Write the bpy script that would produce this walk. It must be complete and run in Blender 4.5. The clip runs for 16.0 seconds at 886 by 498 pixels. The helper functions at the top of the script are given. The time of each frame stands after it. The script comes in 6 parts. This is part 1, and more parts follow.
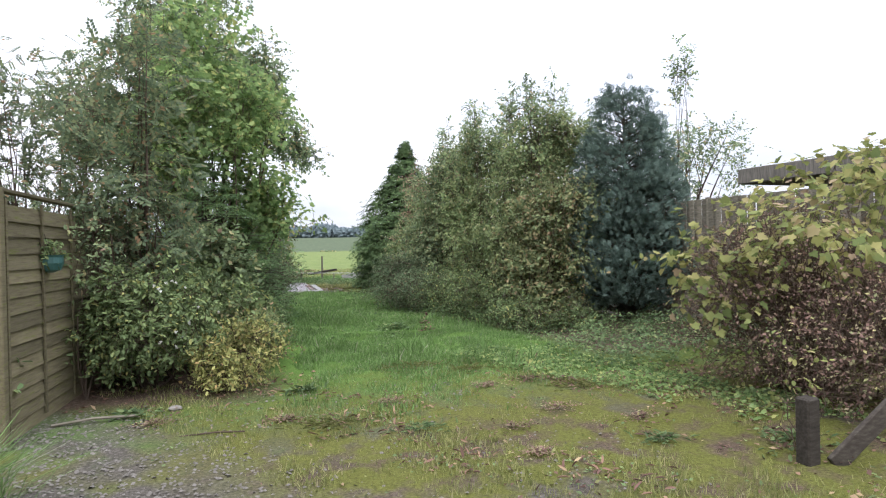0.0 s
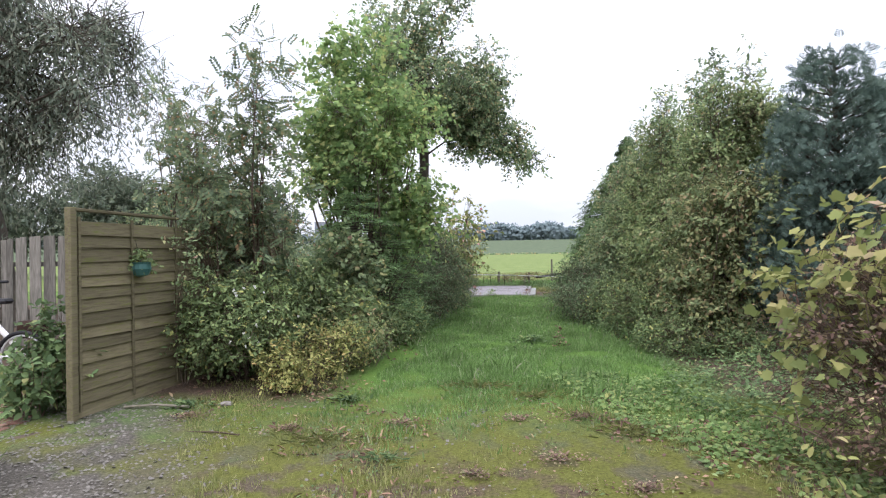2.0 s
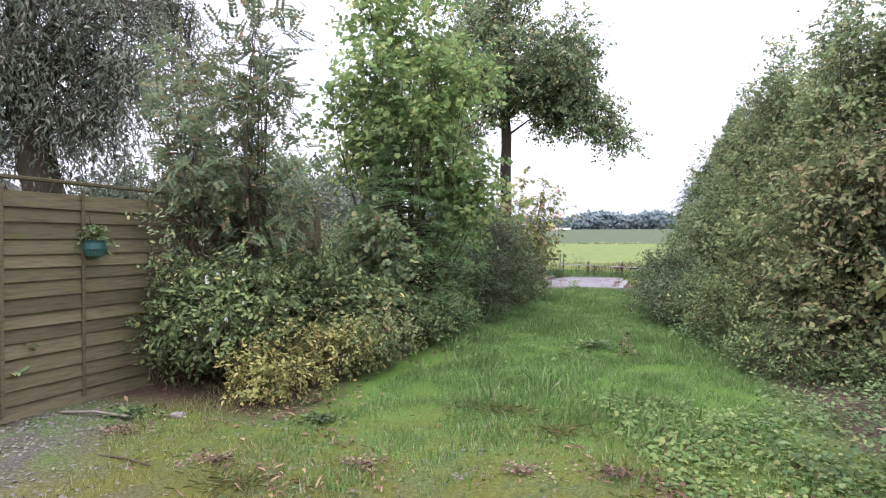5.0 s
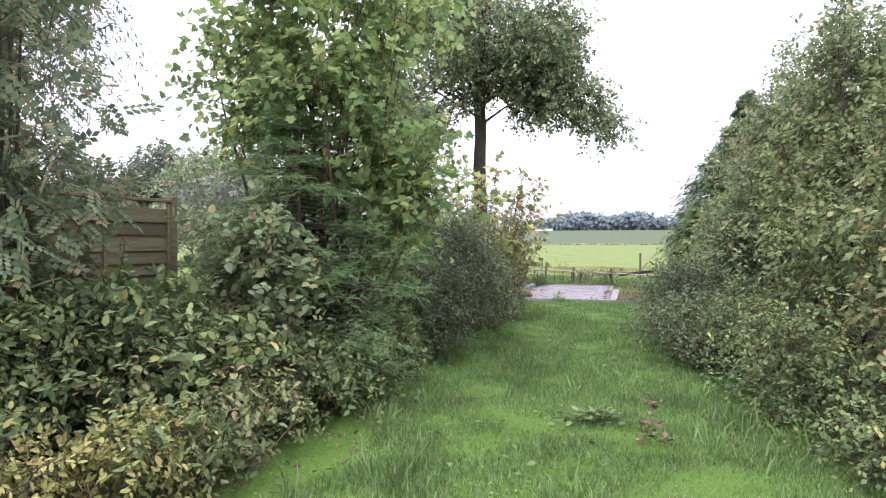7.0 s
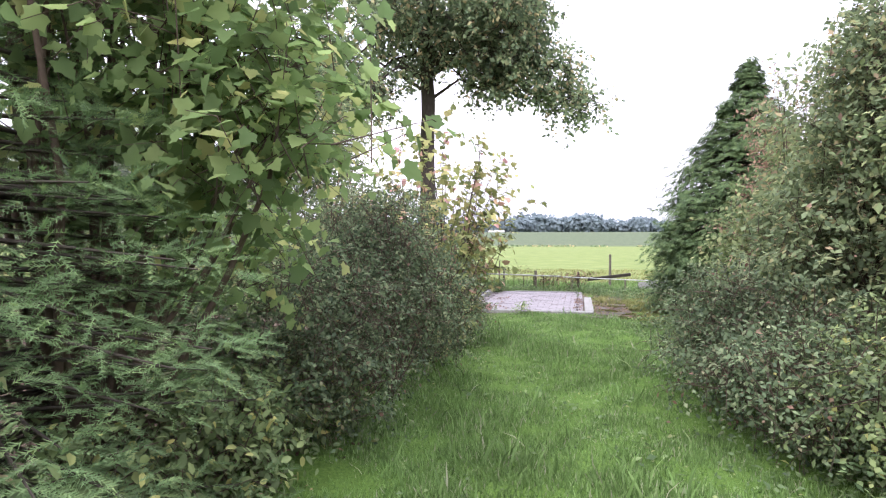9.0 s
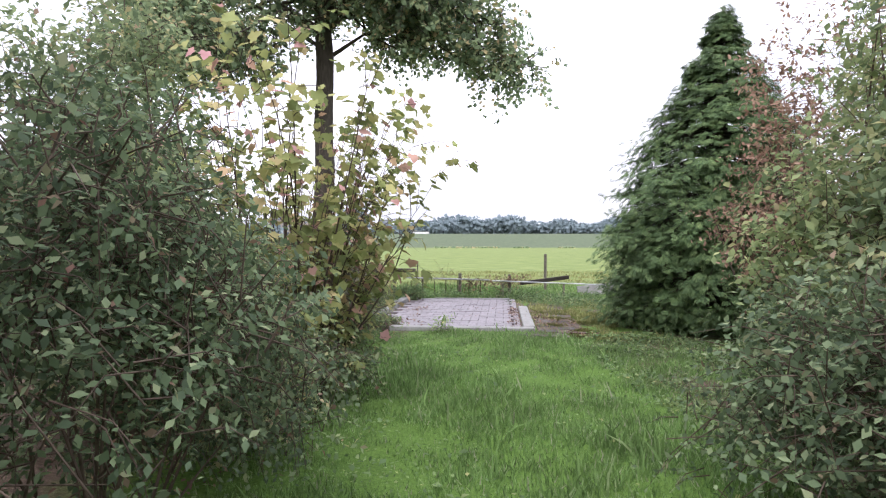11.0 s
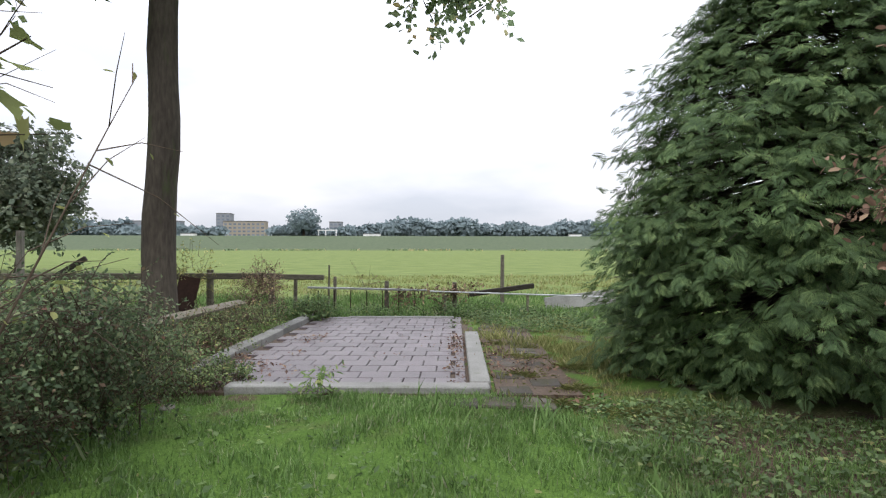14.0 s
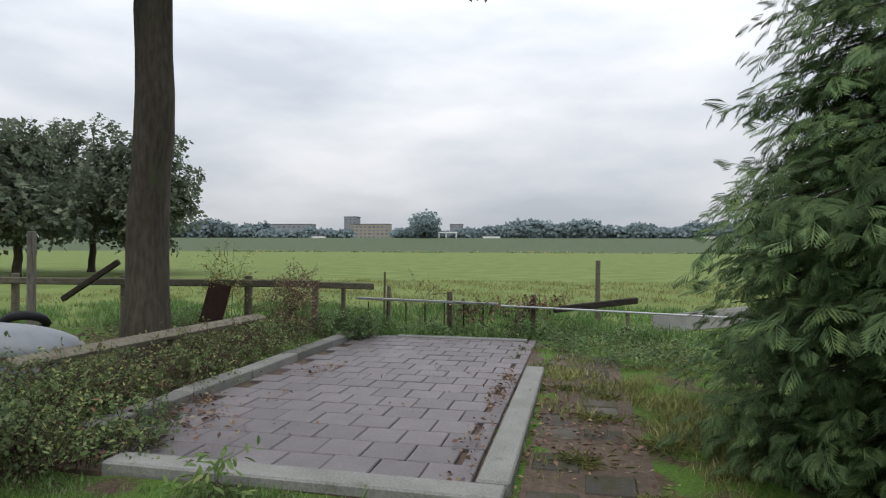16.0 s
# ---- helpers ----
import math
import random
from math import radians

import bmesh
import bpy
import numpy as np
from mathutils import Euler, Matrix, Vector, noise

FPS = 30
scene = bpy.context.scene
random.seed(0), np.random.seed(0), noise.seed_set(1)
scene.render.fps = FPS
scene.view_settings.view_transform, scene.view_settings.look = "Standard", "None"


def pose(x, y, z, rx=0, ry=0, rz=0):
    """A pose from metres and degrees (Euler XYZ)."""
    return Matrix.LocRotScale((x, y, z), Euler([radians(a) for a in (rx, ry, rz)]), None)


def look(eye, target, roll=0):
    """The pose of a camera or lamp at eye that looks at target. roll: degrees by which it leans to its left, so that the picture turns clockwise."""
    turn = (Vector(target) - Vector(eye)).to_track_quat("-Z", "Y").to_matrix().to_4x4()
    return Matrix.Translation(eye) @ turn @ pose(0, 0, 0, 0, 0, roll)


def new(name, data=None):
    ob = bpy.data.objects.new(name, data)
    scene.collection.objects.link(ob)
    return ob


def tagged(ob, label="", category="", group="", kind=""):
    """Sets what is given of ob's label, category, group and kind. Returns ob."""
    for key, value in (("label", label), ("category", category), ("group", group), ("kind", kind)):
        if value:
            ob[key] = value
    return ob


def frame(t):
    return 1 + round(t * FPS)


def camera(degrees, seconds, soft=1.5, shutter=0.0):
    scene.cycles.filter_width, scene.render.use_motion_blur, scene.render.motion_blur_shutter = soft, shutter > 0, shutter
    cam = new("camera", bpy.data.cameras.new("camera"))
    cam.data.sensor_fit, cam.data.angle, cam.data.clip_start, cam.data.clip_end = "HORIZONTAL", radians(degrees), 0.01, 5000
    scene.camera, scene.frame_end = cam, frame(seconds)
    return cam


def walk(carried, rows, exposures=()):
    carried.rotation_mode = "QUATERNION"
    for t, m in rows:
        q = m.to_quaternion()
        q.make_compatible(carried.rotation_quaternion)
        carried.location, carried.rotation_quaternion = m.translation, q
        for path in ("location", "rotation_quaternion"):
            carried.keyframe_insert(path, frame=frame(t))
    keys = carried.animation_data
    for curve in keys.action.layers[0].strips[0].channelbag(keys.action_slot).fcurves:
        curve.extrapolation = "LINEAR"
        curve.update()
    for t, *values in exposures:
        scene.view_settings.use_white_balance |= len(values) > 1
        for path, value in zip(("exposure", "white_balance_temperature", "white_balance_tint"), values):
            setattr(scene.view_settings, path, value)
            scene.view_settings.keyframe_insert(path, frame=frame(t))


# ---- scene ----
cam = camera(72.6, 16.0, soft=1.2)
# seconds, place, then yaw, pitch and roll
ROWS = [
    (0, 0.267, 0.102, 1.409, -22.09, -0.26, 1.30),
    (0.5, 0.834, 0.298, 1.424, -20.41, -0.17, 1.33),
    (1, 1.391, 0.449, 1.432, -13.63, -0.06, 1.18),
    (1.5, 2.018, 0.341, 1.474, -4.23, 0.28, 1.20),
    (2, 2.572, 0.259, 1.460, 4.01, 0.33, 0.89),
    (2.5, 3.028, 0.168, 1.448, 7.87, 0.38, 0.69),
    (3, 3.223, 0.041, 1.434, 10.86, 0.37, 0.29),
    (5.5, 3.202, 2.522, 1.410, 13.68, -0.88, -0.06),
    (6, 3.079, 3.226, 1.421, 13.36, -0.83, -0.16),
    (6.5, 3.023, 3.968, 1.448, 13.11, -0.78, -0.11),
    (7, 3.072, 4.718, 1.492, 11.97, -0.66, 0.06),
    (7.5, 3.045, 5.574, 1.485, 11.16, -0.67, 0.04),
    (8, 2.988, 6.432, 1.475, 10.58, -0.64, -0.00),
    (8.5, 2.871, 7.166, 1.451, 9.13, -0.54, -0.06),
    (9, 2.730, 7.939, 1.429, 7.45, -0.54, -0.10),
    (9.5, 2.677, 8.680, 1.404, 3.30, -0.49, -0.01),
    (10, 2.697, 9.501, 1.372, 1.11, -0.50, 0.13),
    (12.5, 3.038, 13.522, 1.254, -0.68, -0.08, -0.34),
    (13, 3.135, 14.202, 1.235, -2.70, -0.13, -0.24),
    (13.5, 3.287, 14.954, 1.223, -3.60, -0.16, -0.12),
    (14, 3.421, 15.592, 1.215, -4.13, -0.10, -0.04),
    (14.5, 3.616, 16.281, 1.203, -4.41, -0.03, 0.02),
    (15, 3.852, 16.825, 1.224, -4.32, 0.06, 0.01),
    (15.5, 4.111, 17.385, 1.213, -1.32, 0.06, -0.03),
    (16, 4.303, 17.799, 1.240, 7.32, 0.09, -0.24),
]
walk(cam, [(t, pose(x, y, z, 90 + pitch, roll, yaw)) for t, x, y, z, yaw, pitch, roll in ROWS],
     exposures=[(0.0, 0.36, 6200, 17), (3.0, 0.43, 6150, 20), (5.5, 0.60, 6150, 26), (9.0, 0.94, 6200, 27), (9.5, 0.96, 6200, 27), (10.2, 0.72, 6200, 25), (12.5, 0.45, 6300, 21), (14.0, 0.05, 6380, 15), (15.0, -0.18, 6400, 13), (15.5, -0.16, 6400, 12), (16.0, -0.5, 6400, 11)])

# ---- sky and sun: a bright overcast day ----
world = bpy.data.worlds.new("overcast_sky")
scene.world = world
world.use_nodes = True
wn, wl = world.node_tree.nodes, world.node_tree.links
wn.clear()
w_out, w_bg = wn.new("ShaderNodeOutputWorld"), wn.new("ShaderNodeBackground")
w_sky = wn.new("ShaderNodeTexSky")
w_sky.sky_type, w_sky.sun_disc = "NISHITA", False
w_sky.sun_elevation, w_sky.sun_rotation = radians(38), radians(200)
w_dim = wn.new("ShaderNodeVectorMath"); w_dim.operation = "SCALE"; w_dim.inputs["Scale"].default_value = 0.10
w_co, w_map = wn.new("ShaderNodeTexCoord"), wn.new("ShaderNodeMapping")
w_map.inputs["Scale"].default_value = (1.0, 1.0, 3.2)
w_noise = wn.new("ShaderNodeTexNoise")
w_noise.inputs["Scale"].default_value, w_noise.inputs["Detail"].default_value = 2.1, 5
w_ramp = wn.new("ShaderNodeValToRGB")
w_ramp.color_ramp.elements[0].position, w_ramp.color_ramp.elements[0].color = 0.36, (0.68, 0.73, 0.79, 1)
w_ramp.color_ramp.elements[1].position, w_ramp.color_ramp.elements[1].color = 0.64, (1.06, 1.07, 1.08, 1)
w_mix = wn.new("ShaderNodeMix"); w_mix.data_type = "RGBA"; w_mix.inputs[0].default_value = 0.93
wl.new(w_sky.outputs[0], w_dim.inputs[0])
wl.new(w_co.outputs["Generated"], w_map.inputs[0])
wl.new(w_map.outputs[0], w_noise.inputs["Vector"])
wl.new(w_noise.outputs[0], w_ramp.inputs[0])
wl.new(w_dim.outputs[0], w_mix.inputs[6])
wl.new(w_ramp.outputs[0], w_mix.inputs[7])
wl.new(w_mix.outputs[2], w_bg.inputs[0])
# an overcast sky is about three times as bright overhead as at the horizon
w_sep, w_grad = wn.new("ShaderNodeSeparateXYZ"), wn.new("ShaderNodeMapRange")
w_grad.inputs[1].default_value, w_grad.inputs[2].default_value = 0.0, 1.0
w_grad.inputs[3].default_value, w_grad.inputs[4].default_value = 0.89, 3.0
wl.new(w_co.outputs["Generated"], w_sep.inputs[0])
wl.new(w_sep.outputs[2], w_grad.inputs[0])
wl.new(w_grad.outputs[0], w_bg.inputs[1])
wl.new(w_bg.outputs[0], w_out.inputs[0])

sun = new("sun", bpy.data.lights.new("sun", "SUN"))
sun.data.energy, sun.data.angle, sun.data.color = 1.3, radians(25), (1.0, 0.97, 0.92)
sun.matrix_world = look((0, 0, 30), (8, 22, 0))


# ---- materials ----
def mat(name, rough=0.8, metal=0.0, spec=0.3):
    m = bpy.data.materials.new(name)
    m.use_nodes = True
    b = m.node_tree.nodes["Principled BSDF"]
    b.inputs["Roughness"].default_value, b.inputs["Metallic"].default_value = rough, metal
    b.inputs["Specular IOR Level"].default_value = spec
    return m, m.node_tree.nodes, m.node_tree.links, b


def ramp_of(nodes, stops):
    r = nodes.new("ShaderNodeValToRGB")
    e = r.color_ramp.elements
    while len(e) < len(stops):
        e.new(0.5)
    for k, (p, c) in zip(e, stops):
        k.position, k.color = p, (*c, 1)
    return r


def noise_of(nodes, links, scale, detail=4, vec=None, rough=0.55):
    n = nodes.new("ShaderNodeTexNoise")
    n.inputs["Scale"].default_value, n.inputs["Detail"].default_value, n.inputs["Roughness"].default_value = scale, detail, rough
    if vec:
        links.new(vec, n.inputs["Vector"])
    return n


def mix_of(nodes, links, fac, a, b, mode="MIX"):
    m = nodes.new("ShaderNodeMix")
    m.data_type, m.blend_type = "RGBA", mode
    for k, v in ((0, fac), (6, a), (7, b)):
        if isinstance(v, (int, float)):
            m.inputs[k].default_value = v
        elif isinstance(v, tuple):
            m.inputs[k].default_value = (*v, 1)
        else:
            links.new(v, m.inputs[k])
    return m.outputs[2]


def leaf_mat(name, stops, thin=0.35, rough=0.72, patch=0.35, drift=0.0):
    """Leaves: each leaf takes its own colour out of the stops; patches of the plant run lighter or darker."""
    m, n, l, b = mat(name, rough, 0, 0.15)
    geo = n.new("ShaderNodeNewGeometry")
    r = ramp_of(n, stops)
    if drift:
        tone = noise_of(n, l, drift, 2, geo.outputs["Position"])
        wide = n.new("ShaderNodeMapRange")
        wide.inputs[1].default_value, wide.inputs[2].default_value = 0.3, 0.7
        l.new(tone.outputs[0], wide.inputs[0])
        share = n.new("ShaderNodeMath"); share.operation = "MULTIPLY_ADD"; share.inputs[1].default_value = 0.4
        keep = n.new("ShaderNodeMath"); keep.operation = "MULTIPLY"; keep.inputs[1].default_value = 0.6
        l.new(wide.outputs[0], keep.inputs[0])
        l.new(geo.outputs["Random Per Island"], share.inputs[0]); l.new(keep.outputs[0], share.inputs[2])
        l.new(share.outputs[0], r.inputs[0])
    else:
        l.new(geo.outputs["Random Per Island"], r.inputs[0])
    big = noise_of(n, l, 1.3, 3, geo.outputs["Position"])
    hsv = n.new("ShaderNodeHueSaturation")
    mp = n.new("ShaderNodeMapRange")
    mp.inputs[1].default_value, mp.inputs[2].default_value = 0.3, 0.7
    mp.inputs[3].default_value, mp.inputs[4].default_value = 1 - patch, 1 + patch
    l.new(big.outputs[0], mp.inputs[0])
    hsv.inputs["Saturation"].default_value = 0.88
    l.new(mp.outputs[0], hsv.inputs["Value"])
    l.new(r.outputs[0], hsv.inputs["Color"])
    l.new(hsv.outputs[0], b.inputs["Base Color"])
    t = n.new("ShaderNodeBsdfTranslucent")
    l.new(hsv.outputs[0], t.inputs[0])
    mx = n.new("ShaderNodeMixShader")
    mx.inputs[0].default_value = thin
    out = n["Material Output"]
    l.new(b.outputs[0], mx.inputs[1])
    l.new(t.outputs[0], mx.inputs[2])
    l.new(mx.outputs[0], out.inputs[0])
    return m


def grain_mat(name, a, b_col, c, scale=(1, 1, 1), fine=60, rough=0.85, bump=0.3, moss=None, coords="Object", rnd=0.25, spec=0.2, metal=0.0):
    """Worn solid surfaces: two scales of variation, each piece a little different, optional green moss."""
    m, n, l, b = mat(name, rough, metal, spec)
    tc = n.new("ShaderNodeTexCoord")
    mp = n.new("ShaderNodeMapping")
    mp.inputs["Scale"].default_value = scale
    info = n.new("ShaderNodeObjectInfo")
    add = n.new("ShaderNodeVectorMath"); add.operation = "MULTIPLY_ADD"
    add.inputs[1].default_value = (7.3, 5.1, 3.7)
    l.new(info.outputs["Random"], add.inputs[0])
    l.new(tc.outputs[coords], add.inputs[2])
    l.new(add.outputs[0], mp.inputs[0])
    n1 = noise_of(n, l, fine, 5, mp.outputs[0])
    n2 = noise_of(n, l, 3.0, 3, mp.outputs[0])
    r = ramp_of(n, [(0.25, a), (0.5, b_col), (0.75, c)])
    avg = n.new("ShaderNodeMath"); avg.operation = "MULTIPLY_ADD"; avg.inputs[1].default_value = 0.55
    l.new(n1.outputs[0], avg.inputs[0])
    half = n.new("ShaderNodeMath"); half.operation = "MULTIPLY"; half.inputs[1].default_value = 0.45
    l.new(n2.outputs[0], half.inputs[0]); l.new(half.outputs[0], avg.inputs[2])
    l.new(avg.outputs[0], r.inputs[0])
    col = r.outputs[0]
    if moss:
        n3 = noise_of(n, l, 5.0, 6, mp.outputs[0], 0.7)
        mr = ramp_of(n, [(moss[1], (0, 0, 0)), (moss[1] + 0.14, (1, 1, 1))])
        l.new(n3.outputs[0], mr.inputs[0])
        col = mix_of(n, l, mr.outputs[0], col, moss[0])
    hsv = n.new("ShaderNodeHueSaturation")
    rr = n.new("ShaderNodeMapRange")
    rr.inputs[3].default_value, rr.inputs[4].default_value = 1 - rnd, 1 + rnd
    l.new(info.outputs["Random"], rr.inputs[0]); l.new(rr.outputs[0], hsv.inputs["Value"]); l.new(col, hsv.inputs["Color"])
    l.new(hsv.outputs[0], b.inputs["Base Color"])
    bp = n.new("ShaderNodeBump")
    bp.inputs["Strength"].default_value, bp.inputs["Distance"].default_value = bump, 0.01
    l.new(n1.outputs[0], bp.inputs["Height"]); l.new(bp.outputs[0], b.inputs["Normal"])
    return m


BARK = grain_mat("bark", (0.0225, 0.0194, 0.0154), (0.0675, 0.0576, 0.0455), (0.12, 0.104, 0.084), (1, 1, 0.22), 26, 0.95, 1.0, ((0.0525, 0.0648, 0.028), 0.55))
TWIG = grain_mat("twig_bark", (0.04, 0.028, 0.02), (0.085, 0.062, 0.045), (0.13, 0.10, 0.075), fine=30)
FENCE_WOOD = grain_mat("weathered_fence_wood", (0.0656, 0.0547, 0.0309), (0.131, 0.113, 0.0674), (0.19, 0.164, 0.107), (1.2, 8, 14), 5, 0.9, 0.5, ((0.105, 0.115, 0.0281), 0.53), rnd=0.34)
GREY_WOOD = grain_mat("grey_wood", (0.072, 0.0665, 0.0578), (0.151, 0.14, 0.119), (0.23, 0.21, 0.184), (8, 8, 1), 6, 0.9, 0.5)
RAIL_WOOD = grain_mat("old_rail_wood", (0.072, 0.0663, 0.0494), (0.16, 0.144, 0.11), (0.264, 0.234, 0.19), (2, 9, 9), 7, 0.92, 0.6, ((0.08, 0.0936, 0.038), 0.58))
DARK_WOOD = grain_mat("dark_wood", (0.018, 0.015, 0.012), (0.045, 0.038, 0.03), (0.09, 0.08, 0.065), (2, 8, 8), 8)
CONCRETE = grain_mat("weathered_concrete", (0.116, 0.116, 0.105), (0.204, 0.204, 0.19), (0.286, 0.286, 0.272), fine=70, bump=0.35, moss=((0.068, 0.0816, 0.034), 0.60))
PAVER = grain_mat("purple_grey_paver", (0.071, 0.060, 0.064), (0.113, 0.096, 0.101), (0.158, 0.138, 0.144), fine=55, rough=0.45, bump=0.25, moss=((0.052, 0.045, 0.036), 0.62), rnd=0.18, spec=0.5)
OLD_PAVER = grain_mat("mossy_old_paver", (0.0378, 0.0341, 0.02926), (0.0714, 0.06334, 0.0539), (0.105, 0.09338, 0.08085), fine=45, rough=0.8, bump=0.4, moss=((0.0504, 0.04872, 0.0231), 0.46), rnd=0.3)
BRICK = grain_mat("yard_brick", (0.10, 0.05, 0.038), (0.19, 0.10, 0.075), (0.26, 0.16, 0.125), fine=40, moss=((0.10, 0.11, 0.06), 0.6))
SOIL = grain_mat("soil", (0.035, 0.026, 0.018), (0.075, 0.055, 0.04), (0.13, 0.10, 0.075), fine=25, bump=1.0)
RUST = grain_mat("rusty_sheet", (0.0135, 0.008, 0.006), (0.0293, 0.015, 0.011), (0.0495, 0.025, 0.016), fine=20, rough=0.8)
STONE = grain_mat("gravel_stone", (0.0952, 0.0861, 0.0737), (0.178, 0.163, 0.142), (0.297, 0.276, 0.246), fine=30)
WHITE = grain_mat("white_paint", (0.62, 0.62, 0.6), (0.74, 0.74, 0.72), (0.82, 0.82, 0.8), fine=10, rough=0.5, bump=0.05, rnd=0.05)
BLACK = grain_mat("black_rubber", (0.012, 0.012, 0.013), (0.02, 0.02, 0.022), (0.035, 0.035, 0.036), fine=10, rough=0.65, bump=0.05)
METAL = grain_mat("galvanised_metal", (0.294, 0.301, 0.308), (0.392, 0.399, 0.406), (0.476, 0.483, 0.49), fine=14, rough=0.45, bump=0.1, metal=0.6)
PLASTIC = grain_mat("grey_plastic", (0.198, 0.215, 0.237), (0.242, 0.259, 0.281), (0.286, 0.303, 0.33), fine=6, rough=0.45, bump=0.08)
ROOFING = grain_mat("bitumen_roofing", (0.06, 0.06, 0.06), (0.12, 0.12, 0.115), (0.2, 0.2, 0.19), fine=30, moss=((0.14, 0.15, 0.08), 0.55))
TEAL = grain_mat("teal_glaze", (0.025, 0.08, 0.075), (0.05, 0.125, 0.115), (0.085, 0.165, 0.155), fine=10, rough=0.35, bump=0.05)

L_ROSE = leaf_mat("rose_leaves", [(0.0, (0.0819, 0.117, 0.0428)), (0.5, (0.14, 0.206, 0.0713)), (0.9, (0.229, 0.304, 0.1)), (1.0, (0.426, 0.4, 0.1))], 0.35)
L_MAPLE = leaf_mat("maple_leaves", [(0.0, (0.122, 0.212, 0.064)), (0.5, (0.21, 0.33, 0.098)), (0.85, (0.31, 0.425, 0.128)), (1.0, (0.48, 0.48, 0.15))], 0.6, patch=0.25)
L_ROWAN = leaf_mat("rowan_leaves", [(0.0, (0.085, 0.125, 0.068)), (0.6, (0.15, 0.21, 0.10)), (0.9, (0.22, 0.25, 0.11)), (1.0, (0.308, 0.168, 0.078))], 0.45)
L_OAK = leaf_mat("tree_leaves", [(0.0, (0.116, 0.176, 0.091)), (0.5, (0.195, 0.281, 0.136)), (0.85, (0.312, 0.389, 0.181)), (1.0, (0.600, 0.445, 0.212))], 0.5)
L_HEDGE = leaf_mat("hedge_leaves", [(0.0, (0.115, 0.168, 0.08)), (0.45, (0.19, 0.258, 0.115)), (0.8, (0.27, 0.345, 0.15)), (0.95, (0.40, 0.37, 0.15)), (1.0, (0.37, 0.225, 0.16))], 0.42, patch=0.3)
L_HEDGE_Y = leaf_mat("yellowing_hedge_leaves", [(0.0, (0.12, 0.178, 0.07)), (0.45, (0.205, 0.275, 0.10)), (0.8, (0.285, 0.35, 0.13)), (0.95, (0.345, 0.355, 0.14)), (1.0, (0.30, 0.22, 0.13))], 0.42, patch=0.3)
L_HEDGE_R = leaf_mat("russet_hedge_leaves", [(0.0, (0.123, 0.168, 0.067)), (0.55, (0.190, 0.235, 0.090)), (0.85, (0.280, 0.269, 0.101)), (1.0, (0.336, 0.213, 0.112))], 0.35, patch=0.3)
L_YELLOW = leaf_mat("yellow_leaves", [(0.0, (0.14, 0.172, 0.045)), (0.5, (0.295, 0.30, 0.075)), (0.85, (0.41, 0.39, 0.115)), (1.0, (0.42, 0.27, 0.085))], 0.35)
L_VINE = leaf_mat("vine_leaves", [(0.0, (0.1377, 0.1862, 0.048)), (0.5, (0.2601, 0.2821, 0.072)), (0.85, (0.3825, 0.3553, 0.108)), (1.0, (0.3447, 0.2422, 0.144))], 0.4, patch=0.2)
L_PURPLE = leaf_mat("purple_brown_leaves", [(0.0, (0.099, 0.056, 0.046)), (0.4, (0.198, 0.113, 0.084)), (0.7, (0.280, 0.186, 0.122)), (0.9, (0.215, 0.242, 0.092)), (1.0, (0.444, 0.386, 0.137))], 0.2)
L_AUTUMN = leaf_mat("autumn_leaves", [(0.0, (0.138, 0.184, 0.052)), (0.4, (0.276, 0.322, 0.091)), (0.8, (0.414, 0.391, 0.13)), (0.93, (0.483, 0.299, 0.169)), (1.0, (0.517, 0.253, 0.26))], 0.38)
L_DARK = leaf_mat("cotoneaster_leaves", [(0.0, (0.057, 0.090, 0.046)), (0.5, (0.106, 0.161, 0.071)), (0.85, (0.178, 0.241, 0.109)), (0.94, (0.241, 0.287, 0.138)), (1.0, (0.178, 0.084, 0.057))], 0.35)
L_BROWN = leaf_mat("brown_beech_leaves", [(0.0, (0.166, 0.0985, 0.0644)), (0.5, (0.296, 0.171, 0.107)), (0.85, (0.392, 0.249, 0.157)), (1.0, (0.214, 0.263, 0.1))], 0.3)
L_THUJA = leaf_mat("thuja_sprays", [(0.0, (0.038, 0.076, 0.03)), (0.5, (0.08, 0.145, 0.046)), (0.8, (0.155, 0.24, 0.072)), (1.0, (0.235, 0.32, 0.096))], 0.25, 0.65, 0.25, 7.0)
L_BLUE = leaf_mat("blue_cypress_sprays", [(0.0, (0.056, 0.092, 0.076)), (0.5, (0.096, 0.15, 0.12)), (1.0, (0.16, 0.22, 0.165))], 0.2, 0.65, 0.2, 5.0)
L_SPRUCE = leaf_mat("spruce_needles", [(0.0, (0.075, 0.135, 0.058)), (0.5, (0.13, 0.225, 0.08)), (0.85, (0.20, 0.31, 0.105)), (1.0, (0.29, 0.40, 0.135))], 0.25, 0.85, 0.25, 6.0)
L_WILLOW = leaf_mat("willow_leaves", [(0.0, (0.0945, 0.127, 0.091)), (0.5, (0.178, 0.216, 0.152)), (1.0, (0.294, 0.314, 0.223))], 0.3)
L_NETTLE = leaf_mat("nettle_leaves", [(0.0, (0.064, 0.113, 0.042)), (0.5, (0.113, 0.180, 0.064)), (0.9, (0.171, 0.257, 0.084)), (1.0, (0.278, 0.279, 0.095))], 0.3)
L_GRASS = leaf_mat("grass_blades", [(0.0, (0.074, 0.143, 0.031)), (0.5, (0.130, 0.242, 0.051)), (0.9, (0.19, 0.325, 0.08)), (1.0, (0.32, 0.315, 0.21))], 0.35, 0.6, 0.25)
